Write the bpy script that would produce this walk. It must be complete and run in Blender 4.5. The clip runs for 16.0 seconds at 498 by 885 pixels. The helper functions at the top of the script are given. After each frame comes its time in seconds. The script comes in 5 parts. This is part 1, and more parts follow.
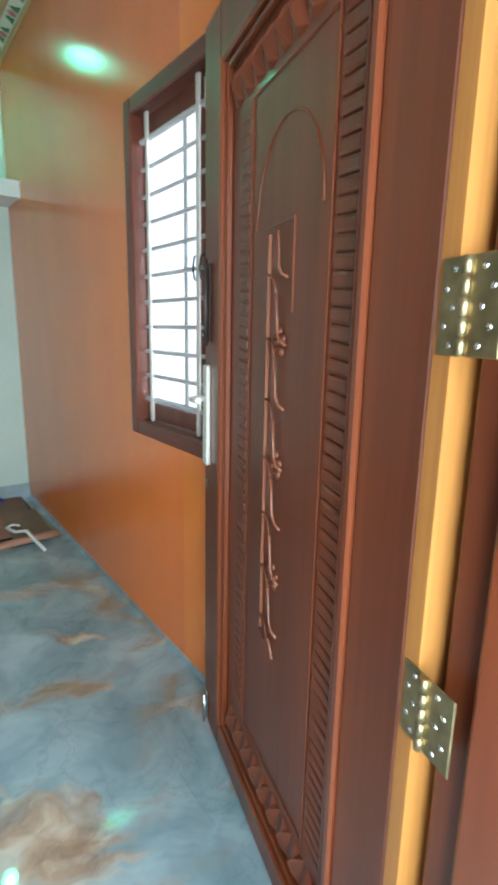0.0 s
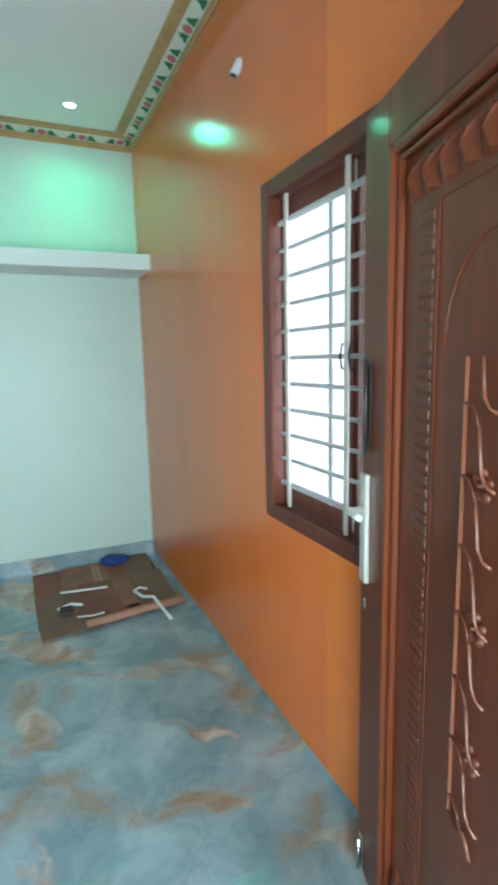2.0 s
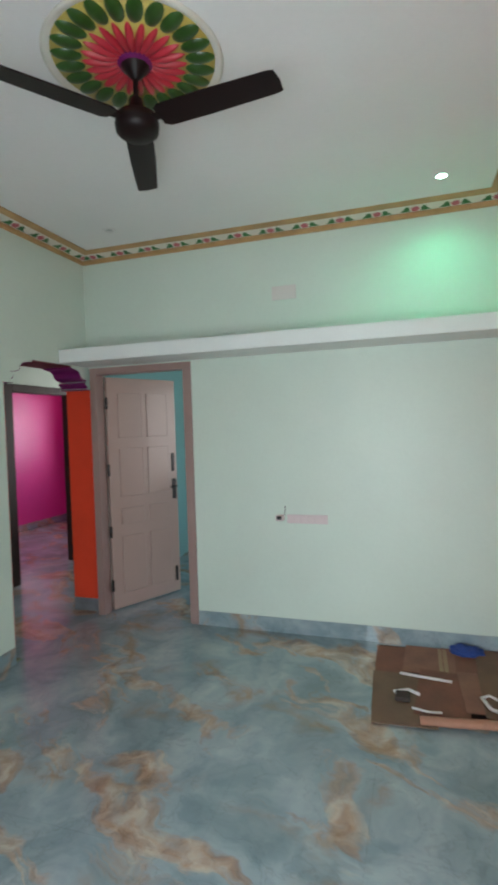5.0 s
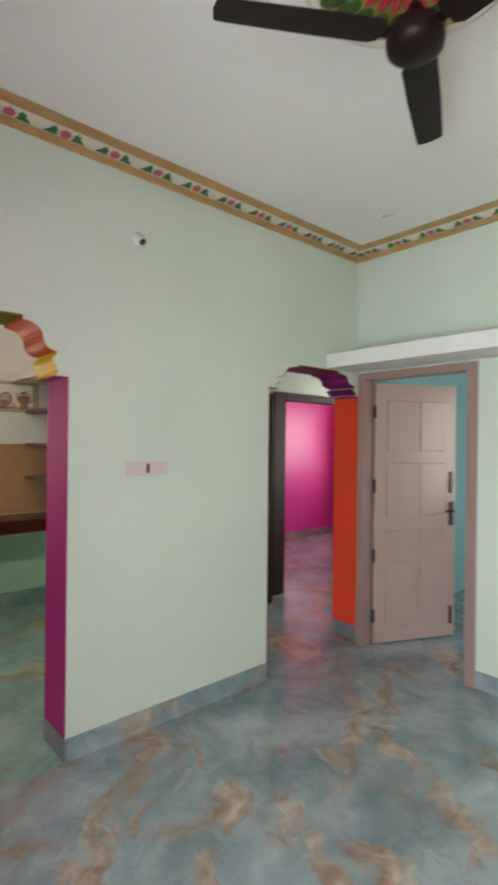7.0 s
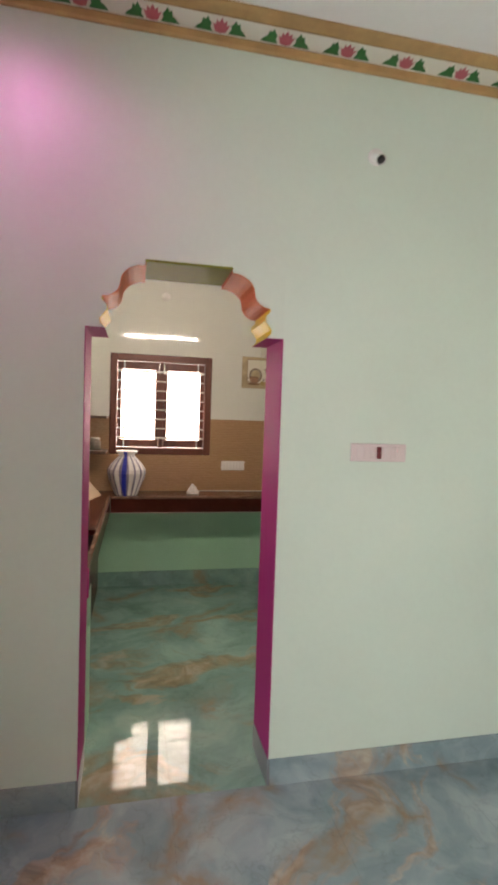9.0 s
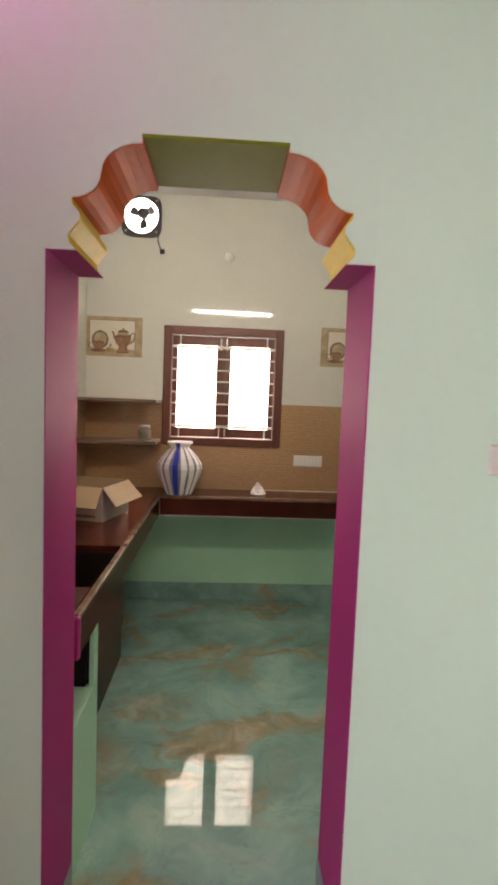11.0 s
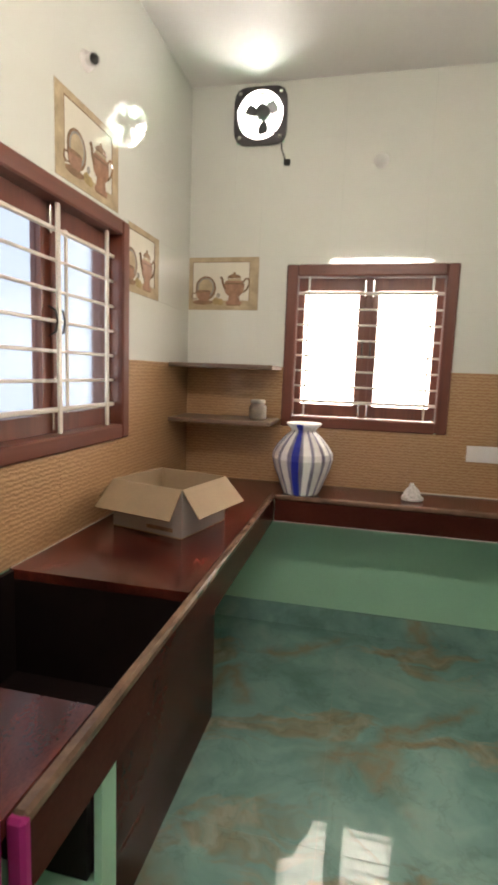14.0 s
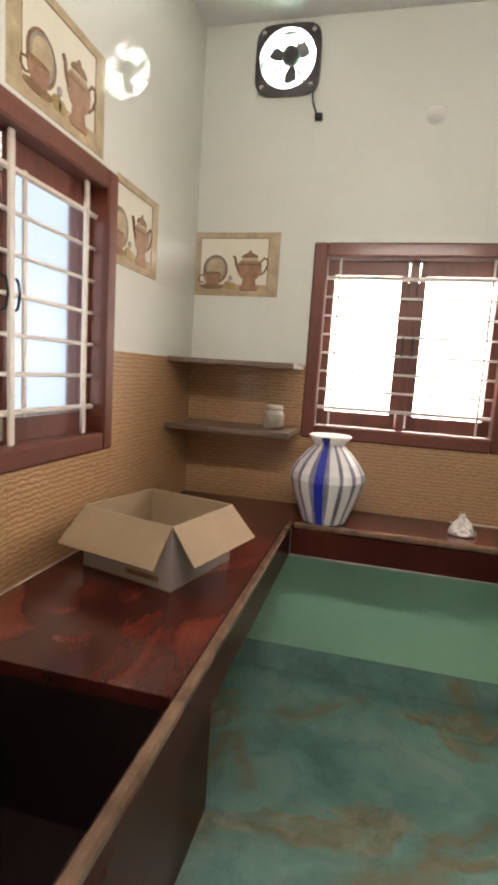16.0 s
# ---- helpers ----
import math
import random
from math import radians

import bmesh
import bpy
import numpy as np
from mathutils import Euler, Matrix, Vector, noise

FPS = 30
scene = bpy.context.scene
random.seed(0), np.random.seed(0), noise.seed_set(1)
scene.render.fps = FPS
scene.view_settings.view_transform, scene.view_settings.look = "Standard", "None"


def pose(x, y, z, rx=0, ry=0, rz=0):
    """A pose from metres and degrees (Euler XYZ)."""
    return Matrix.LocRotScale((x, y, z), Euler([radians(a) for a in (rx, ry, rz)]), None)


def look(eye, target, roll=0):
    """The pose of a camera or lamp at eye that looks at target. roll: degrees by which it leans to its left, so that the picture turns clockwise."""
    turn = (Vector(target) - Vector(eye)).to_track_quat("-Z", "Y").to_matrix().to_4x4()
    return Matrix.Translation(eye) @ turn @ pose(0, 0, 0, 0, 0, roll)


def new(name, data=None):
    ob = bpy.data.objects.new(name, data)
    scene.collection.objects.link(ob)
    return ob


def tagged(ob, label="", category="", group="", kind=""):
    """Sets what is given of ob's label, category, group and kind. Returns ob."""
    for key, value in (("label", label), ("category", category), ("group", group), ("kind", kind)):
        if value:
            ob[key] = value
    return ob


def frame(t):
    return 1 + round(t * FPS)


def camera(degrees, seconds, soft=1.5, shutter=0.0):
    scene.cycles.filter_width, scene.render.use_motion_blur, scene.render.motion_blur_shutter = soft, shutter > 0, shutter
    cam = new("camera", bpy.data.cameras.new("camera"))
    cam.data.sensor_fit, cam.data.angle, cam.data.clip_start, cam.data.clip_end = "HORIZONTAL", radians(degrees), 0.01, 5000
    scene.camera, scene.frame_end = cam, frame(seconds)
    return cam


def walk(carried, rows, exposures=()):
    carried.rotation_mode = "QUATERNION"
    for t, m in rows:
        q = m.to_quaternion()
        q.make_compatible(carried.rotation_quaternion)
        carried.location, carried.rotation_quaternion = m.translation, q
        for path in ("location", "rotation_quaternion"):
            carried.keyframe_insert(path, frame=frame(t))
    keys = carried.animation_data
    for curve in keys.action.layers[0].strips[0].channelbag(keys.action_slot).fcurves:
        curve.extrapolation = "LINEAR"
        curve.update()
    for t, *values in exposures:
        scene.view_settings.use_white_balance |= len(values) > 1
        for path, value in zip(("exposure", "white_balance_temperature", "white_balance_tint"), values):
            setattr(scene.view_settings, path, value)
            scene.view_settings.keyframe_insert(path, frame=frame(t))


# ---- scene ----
cam = camera(51.6, 16.0, soft=3.4, shutter=0.5)
PATH = [
    (0, (0.085, 0.078, 1.297), (1.202, 1.681, 0.867), 1.1),
    (0.5, (0.103, 0.201, 1.304), (1.310, 1.739, 0.882), 0.0),
    (1, (0.021, 0.252, 1.402), (1.176, 1.836, 1.001), -0.6),
    (1.5, (0.019, 0.289, 1.457), (1.042, 1.971, 1.105), -1.2),
    (2, (0.052, 0.302, 1.49), (0.832, 2.115, 1.169), -1.4),
    (2.5, (0.129, 0.304, 1.518), (0.653, 2.213, 1.231), -1.2),
    (3, (0.217, 0.311, 1.56), (0.435, 2.285, 1.324), -1.5),
    (3.5, (0.266, 0.324, 1.59), (0.243, 2.314, 1.393), -2.3),
    (3.7, (0.284, 0.329, 1.599), (0.162, 2.317, 1.416), -2.5),
    (5.8, (0.21, 0.625, 1.542), (-0.683, 2.415, 1.537), -0.8),
    (6, (0.188, 0.675, 1.547), (-0.79, 2.42, 1.546), -0.7),
    (6.5, (0.127, 0.793, 1.546), (-1.137, 2.343, 1.551), -0.2),
    (7, (0.078, 0.906, 1.539), (-1.414, 2.238, 1.538), 0.6),
    (7.5, (0.004, 1.064, 1.513), (-1.7, 2.111, 1.492), 1.0),
    (8, (-0.076, 1.19, 1.574), (-1.922, 1.957, 1.501), 1.4),
    (8.5, (-0.173, 1.28, 1.556), (-2.099, 1.812, 1.464), 1.3),
    (9, (-0.331, 1.334, 1.523), (-2.283, 1.762, 1.428), 1.9),
    (9.2, (-0.406, 1.344, 1.515), (-2.363, 1.744, 1.412), 1.7),
    (11.3, (-1.189, 1.567, 1.513), (-3.18, 1.653, 1.352), 2.3),
    (11.5, (-1.234, 1.545, 1.499), (-3.226, 1.628, 1.336), 2.3),
    (12, (-1.437, 1.515, 1.474), (-3.428, 1.544, 1.293), 2.4),
    (12.5, (-1.648, 1.49, 1.487), (-3.638, 1.436, 1.293), 2.4),
    (13, (-1.79, 1.48, 1.466), (-3.772, 1.316, 1.259), 2.4),
    (13.5, (-1.947, 1.506, 1.43), (-3.912, 1.211, 1.209), 2.1),
    (14, (-2.091, 1.56, 1.464), (-4.025, 1.13, 1.194), 2.1),
    (14.5, (-2.22, 1.562, 1.462), (-4.125, 1.025, 1.176), 2.0),
    (15, (-2.314, 1.536, 1.449), (-4.208, 0.962, 1.16), 2.3),
    (15.5, (-2.442, 1.506, 1.443), (-4.338, 0.94, 1.151), 2.8),
    (16, (-2.561, 1.431, 1.455), (-4.488, 0.969, 1.186), 3.7),
]
EXPOSURES = [(0.0, 0.92, 6150, 8), (1.0, 1.3, 6050, 7), (2.0, 1.0, 5800, 1), (2.5, 0.76, 5650, 0), (3.5, 0.76, 6150, 8), (6.0, 0.86, 6900, 20), (7.0, 1.28, 7250, 22), (9.0, 1.38, 7450, 22), (12.0, 1.54, 7250, 17), (13.4, 1.68, 6950, 16), (14.2, 1.6, 6950, 15), (16.0, 1.67, 6750, 15)]
walk(cam, [(t, look(eye, target, roll)) for t, eye, target, roll in PATH], EXPOSURES)

# ---- world, sun, daylight at the openings and added fill lamps ----
world = bpy.data.worlds.new("sky")
scene.world = world
world.use_nodes = True
sky = world.node_tree.nodes.new("ShaderNodeTexSky")
sky.sky_type, sky.sun_disc = "NISHITA", False
sky.sun_elevation, sky.sun_rotation = radians(73), radians(350)
world.node_tree.links.new(sky.outputs[0], world.node_tree.nodes["Background"].inputs["Color"])
world.node_tree.nodes["Background"].inputs["Strength"].default_value = 0.12
sun = new("sun", bpy.data.lights.new("sun", "SUN"))
sun.data.energy, sun.data.angle, sun.data.color = 3.0, radians(0.5), (1.0, 0.95, 0.88)
sun.matrix_basis = look((0, 0, 20), (1.0, -6.0, 0.0))


def day(name, eye, target, w, h, watts, color):
    lamp = new(name, bpy.data.lights.new(name, "AREA"))
    lamp.data.shape, lamp.data.size, lamp.data.size_y, lamp.data.energy, lamp.data.color = "RECTANGLE", w, h, watts, color
    lamp.matrix_basis = look(eye, target)


day("daylight_entrance", (0.75, -0.65, 1.35), (0.75, 2.0, 1.7), 2.6, 2.2, 145, (0.78, 0.97, 1.0))
day("daylight_hall_window", (1.24, 2.20, 1.49), (-1.0, 2.20, 1.49), 3.4, 1.6, 35, (0.95, 0.98, 1.0))
day("daylight_kitchen_window", (-5.24, 1.54, 1.62), (-2.0, 1.54, 1.4), 1.05, 1.05, 20, (1.0, 0.92, 0.82))
day("daylight_side_window", (-3.71, 0.31, 1.61), (-3.71, 2.0, 1.61), 1.9, 1.6, 0.45, (0.64, 0.83, 1.0))
day("daylight_exhaust", (-5.42, 0.87, 2.78), (-4.6, 0.95, 3.0), 0.6, 0.6, 36, (1.0, 0.98, 0.94))
day("daylight_pink_room", (-4.42, 8.5, 1.62), (-4.6, 6.0, 1.4), 0.8, 0.9, 22, (1.0, 1.0, 1.0))
# Added fill lamp behind an unseen opening, to brighten the passage
day("passage_fill", (-3.1, 6.2, 1.5), (-3.1, 4.0, 1.5), 0.7, 1.2, 9, (1.0, 1.0, 1.0))
# Added fill lamp for the cyan room; its source is not known
day("cyan_room_fill", (0.70, 5.6, 1.5), (-1.5, 5.6, 1.4), 1.2, 1.2, 9, (1.0, 1.0, 1.0))

day("tube_light_lamp", (-2.668, 1.62, 2.54), (-4.6, 1.62, 1.3), 0.92, 0.03, 5, (1.0, 0.93, 0.84))


def beam(name, x, y, z, watts, color, wide, size=0.03):
    lamp = new(name, bpy.data.lights.new(name, "SPOT"))
    lamp.data.energy, lamp.data.color, lamp.data.spot_size, lamp.data.spot_blend, lamp.data.shadow_soft_size = watts, color, radians(wide), 0.9, size
    lamp.matrix_basis = look((x, y, z), (x, y, 0.0))


beam("green_spot_beam", 0.438, 3.745, 2.955, 6.5, (0.08, 1.0, 0.55), 165, 0.05)
beam("pink_spot_beam", -1.85, 0.85, 2.955, 5.8, (1.0, 0.30, 0.82), 160)

# ---- helpers of this scene ----
def box(bm, x0, x1, y0, y1, z0, z1):
    vs = [bm.verts.new((x, y, z)) for z in (z0, z1) for y in (y0, y1) for x in (x0, x1)]
    for q in ((0, 2, 3, 1), (4, 5, 7, 6), (0, 1, 5, 4), (1, 3, 7, 5), (3, 2, 6, 7), (2, 0, 4, 6)):
        bm.faces.new([vs[i] for i in q])


def boxes(*rows):
    bm = bmesh.new()
    for r in rows:
        box(bm, *r)
    return bm


def soft(bm, w=0.003, seg=1):
    bmesh.ops.bevel(bm, geom=bm.edges[:], offset=w, segments=seg, affect="EDGES", profile=0.5)
    return bm


def prism(pts, axis, a, b):
    """A flat outline drawn out along an axis from a to b. axis x: pts are (y, z); y: (x, z); z: (x, y)."""
    bm = bmesh.new()
    at = {"x": lambda p, s: (s, p[0], p[1]), "y": lambda p, s: (p[0], s, p[1]), "z": lambda p, s: (p[0], p[1], s)}[axis]
    lo, hi = [bm.verts.new(at(p, a)) for p in pts], [bm.verts.new(at(p, b)) for p in pts]
    n = len(pts)
    bm.faces.new(lo[::-1])
    bm.faces.new(hi)
    for i in range(n):
        bm.faces.new((lo[i], lo[(i + 1) % n], hi[(i + 1) % n], hi[i]))
    bmesh.ops.recalc_face_normals(bm, faces=bm.faces[:])
    return bm


def lathe(profile, seg=32, m=None):
    """A turned body from (radius, height) pairs."""
    bm = bmesh.new()
    rings = []
    for r, z in profile:
        if r < 1e-5:
            rings.append([bm.verts.new((0, 0, z))])
        else:
            rings.append([bm.verts.new((r * math.cos(2 * math.pi * i / seg), r * math.sin(2 * math.pi * i / seg), z)) for i in range(seg)])
    for a, b in zip(rings, rings[1:]):
        for i in range(seg):
            j = (i + 1) % seg
            if len(a) == 1 and len(b) > 1:
                bm.faces.new((a[0], b[i], b[j]))
            elif len(b) == 1 and len(a) > 1:
                bm.faces.new((a[i], a[j], b[0]))
            elif len(a) > 1:
                bm.faces.new((a[i], a[j], b[j], b[i]))
    bmesh.ops.recalc_face_normals(bm, faces=bm.faces[:])
    for f in bm.faces:
        f.smooth = True
    if m is not None:
        bmesh.ops.transform(bm, matrix=m, verts=bm.verts[:])
    return bm


def rod(bm, p, q, r, seg=8):
    """A round bar between two places."""
    p, q = Vector(p), Vector(q)
    m = Matrix.Translation((p + q) / 2) @ (q - p).to_track_quat("Z", "Y").to_matrix().to_4x4()
    bmesh.ops.create_cone(bm, cap_ends=True, segments=seg, radius1=r, radius2=r, depth=(q - p).length, matrix=m)


def tube(pts, r, seg=8):
    """A bent round bar through the places given, in one skin with closed ends."""
    bm = bmesh.new()
    pts = [Vector(p) for p in pts]
    d0 = (pts[1] - pts[0]).normalized()
    side = d0.orthogonal().normalized()
    rings = []
    for i, p in enumerate(pts):
        a = (p - pts[i - 1]).normalized() if i else d0
        b = (pts[i + 1] - p).normalized() if i + 1 < len(pts) else a
        d = (a + b).normalized() if (a + b).length > 1e-4 else a
        side = (side - d * side.dot(d)).normalized()
        up = d.cross(side)
        rings.append([bm.verts.new(p + r * (side * math.cos(2 * math.pi * k / seg) + up * math.sin(2 * math.pi * k / seg))) for k in range(seg)])
    for a, b in zip(rings, rings[1:]):
        for k in range(seg):
            bm.faces.new((a[k], a[(k + 1) % seg], b[(k + 1) % seg], b[k]))
    for f in bm.faces:
        f.smooth = True
    bm.faces.new(rings[0][::-1])
    bm.faces.new(rings[-1])
    bmesh.ops.recalc_face_normals(bm, faces=bm.faces[:])
    return bm


def merged(*bms):
    out = bmesh.new()
    for b in bms:
        me = bpy.data.meshes.new("tmp")
        b.to_mesh(me)
        b.free()
        out.from_mesh(me)
        bpy.data.meshes.remove(me)
    return out


def mesh(name, bm, material):
    me = bpy.data.meshes.new(name)
    bm.to_mesh(me)
    bm.free()
    me.materials.append(material)
    return me


def part(name, bm, material, parent, label=""):
    """One mesh under a thing or part; its coordinates are the thing's own."""
    ob = new(name, bm if isinstance(bm, bpy.types.Mesh) else mesh(name, bm, material))
    ob.parent = parent
    return tagged(ob, label)


def thing(name, m, label, category, group="", kind=""):
    ob = new(name)
    ob.empty_display_size = 0.1
    ob.matrix_basis = m if isinstance(m, Matrix) else pose(*m)
    return tagged(ob, label, category, group, kind)


def single(name, bm, material, label, category, group="", kind=""):
    return tagged(new(name, mesh(name, bm, material)), label, category, group, kind)


def piece(name, me, parent, x, y, z, rx=0, ry=0, rz=0):
    ob = new(name, me)
    ob.parent = parent
    ob.matrix_basis = pose(x, y, z, rx, ry, rz)
    return ob


def holed(axis, face, back, u0, u1, z0, z1, holes):
    """A wall slab with rectangular openings through it. axis: the direction it faces."""
    bm = bmesh.new()
    us = sorted({u0, u1, *(v for h in holes for v in h[:2])})
    zs = sorted({z0, z1, *(v for h in holes for v in h[2:])})
    us, zs = [u for u in us if u0 <= u <= u1], [z for z in zs if z0 <= z <= z1]
    full = lambda i, j: 0 <= i < len(us) - 1 and 0 <= j < len(zs) - 1 and not any(
        h[0] <= us[i] and us[i + 1] <= h[1] and h[2] <= zs[j] and zs[j + 1] <= h[3] for h in holes)
    memo = {}

    def v(i, j, d):
        if (i, j, d) not in memo:
            memo[i, j, d] = bm.verts.new((d, us[i], zs[j]) if axis == "x" else (us[i], d, zs[j]))
        return memo[i, j, d]

    for i in range(len(us) - 1):
        for j in range(len(zs) - 1):
            if not full(i, j):
                continue
            for d in (face, back):
                bm.faces.new((v(i, j, d), v(i + 1, j, d), v(i + 1, j + 1, d), v(i, j + 1, d)))
            for a, b, c in (((i, j), (i + 1, j), (i, j - 1)), ((i, j + 1), (i + 1, j + 1), (i, j + 1)), ((i, j), (i, j + 1), (i - 1, j)), ((i + 1, j), (i + 1, j + 1), (i + 1, j))):
                if not full(*c):
                    bm.faces.new((v(*a, face), v(*b, face), v(*b, back), v(*a, back)))
    bmesh.ops.recalc_face_normals(bm, faces=bm.faces[:])
    return bm


# ---- materials ----
def nodes(name):
    m = bpy.data.materials.new(name)
    m.use_nodes = True
    t = m.node_tree
    return m, t, t.nodes["Principled BSDF"], (lambda kind: t.nodes.new("ShaderNode" + kind)), t.links.new


def ramp(nd, stops):
    cr = nd.color_ramp
    while len(cr.elements) < len(stops):
        cr.elements.new(0.5)
    for e, (p, c) in zip(cr.elements, stops):
        e.position, e.color = p, (*c, 1) if len(c) == 3 else c
    return nd


def mat(name, color, rough=0.5, metal=0.0, var=0.12, scale=3.0, fine=60.0, bump=0.1, coat=0.0, stretch=(1, 1, 1), spec=0.5):
    """A painted or plain surface with broad stains, fine grain and slight relief."""
    m, t, p, add, link = nodes(name)
    co, mp = add("TexCoord"), add("Mapping")
    mp.inputs["Scale"].default_value = stretch
    link(co.outputs["Object"], mp.inputs["Vector"])
    a, b = add("TexNoise"), add("TexNoise")
    a.inputs["Scale"].default_value, a.inputs["Detail"].default_value = scale, 5
    b.inputs["Scale"].default_value, b.inputs["Detail"].default_value = fine, 4
    for n in (a, b):
        link(mp.outputs[0], n.inputs["Vector"])
    c = Vector(color)
    r1 = ramp(add("ValToRGB"), ((0.3, tuple(c * (1 - var))), (0.7, tuple(min(1, v * (1 + var * 0.6)) for v in c))))
    link(a.outputs["Fac"], r1.inputs[0])
    mx = add("Mix")
    mx.data_type, mx.blend_type = "RGBA", "MULTIPLY"
    mx.inputs[0].default_value = min(1, var * 3)
    r2 = ramp(add("ValToRGB"), ((0.3, (0.86, 0.86, 0.86)), (0.65, (1, 1, 1))))
    link(b.outputs["Fac"], r2.inputs[0])
    link(r1.outputs[0], mx.inputs["A"])
    link(r2.outputs[0], mx.inputs["B"])
    link(mx.outputs["Result"], p.inputs["Base Color"])
    rr = add("MapRange")
    rr.inputs["To Min"].default_value, rr.inputs["To Max"].default_value = max(0.02, rough * 0.8), min(1, rough * 1.2)
    link(a.outputs["Fac"], rr.inputs["Value"])
    link(rr.outputs[0], p.inputs["Roughness"])
    bp = add("Bump")
    bp.inputs["Strength"].default_value, bp.inputs["Distance"].default_value = bump, 0.002
    link(b.outputs["Fac"], bp.inputs["Height"])
    link(bp.outputs[0], p.inputs["Normal"])
    p.inputs["Metallic"].default_value, p.inputs["Coat Weight"].default_value = metal, coat
    p.inputs["Coat Roughness"].default_value = 0.08
    p.inputs["Specular IOR Level"].default_value = spec
    return m


def wood(name, dark, light, along="z", rough=0.3, coat=0.3, size=1.0, bump=0.15):
    """Wood with long grain along one axis."""
    m, t, p, add, link = nodes(name)
    co, mp = add("TexCoord"), add("Mapping")
    s = {"x": (0.35, 9, 9), "y": (9, 0.35, 9), "z": (9, 9, 0.35)}[along]
    mp.inputs["Scale"].default_value = tuple(v * size for v in s)
    link(co.outputs["Object"], mp.inputs["Vector"])
    a, b, c = add("TexNoise"), add("TexNoise"), add("TexNoise")
    a.inputs["Scale"].default_value, a.inputs["Detail"].default_value, a.inputs["Distortion"].default_value = 1.1, 7, 0.8
    b.inputs["Scale"].default_value, b.inputs["Detail"].default_value = 9, 5
    c.inputs["Scale"].default_value = 1.2
    link(mp.outputs[0], a.inputs["Vector"])
    link(mp.outputs[0], b.inputs["Vector"])
    link(co.outputs["Object"], c.inputs["Vector"])
    mid = tuple((Vector(dark) + Vector(light)) / 2)
    r = ramp(add("ValToRGB"), ((0.28, dark), (0.5, mid), (0.72, light)))
    link(a.outputs["Fac"], r.inputs[0])
    mx = add("Mix")
    mx.data_type, mx.blend_type = "RGBA", "MULTIPLY"
    mx.inputs[0].default_value = 0.6
    r2 = ramp(add("ValToRGB"), ((0.3, (0.72, 0.7, 0.68)), (0.65, (1, 1, 1))))
    link(b.outputs["Fac"], r2.inputs[0])
    link(r.outputs[0], mx.inputs["A"])
    link(r2.outputs[0], mx.inputs["B"])
    mz = add("Mix")
    mz.data_type, mz.blend_type = "RGBA", "MULTIPLY"
    mz.inputs[0].default_value = 0.5
    r3 = ramp(add("ValToRGB"), ((0.3, (0.75, 0.72, 0.7)), (0.7, (1, 1, 1))))
    link(c.outputs["Fac"], r3.inputs[0])
    link(mx.outputs["Result"], mz.inputs["A"])
    link(r3.outputs[0], mz.inputs["B"])
    link(mz.outputs["Result"], p.inputs["Base Color"])
    bp = add("Bump")
    bp.inputs["Strength"].default_value, bp.inputs["Distance"].default_value = bump, 0.001
    link(b.outputs["Fac"], bp.inputs["Height"])
    link(bp.outputs[0], p.inputs["Normal"])
    p.inputs["Roughness"].default_value, p.inputs["Coat Weight"].default_value, p.inputs["Coat Roughness"].default_value = rough, coat, 0.07
    return m


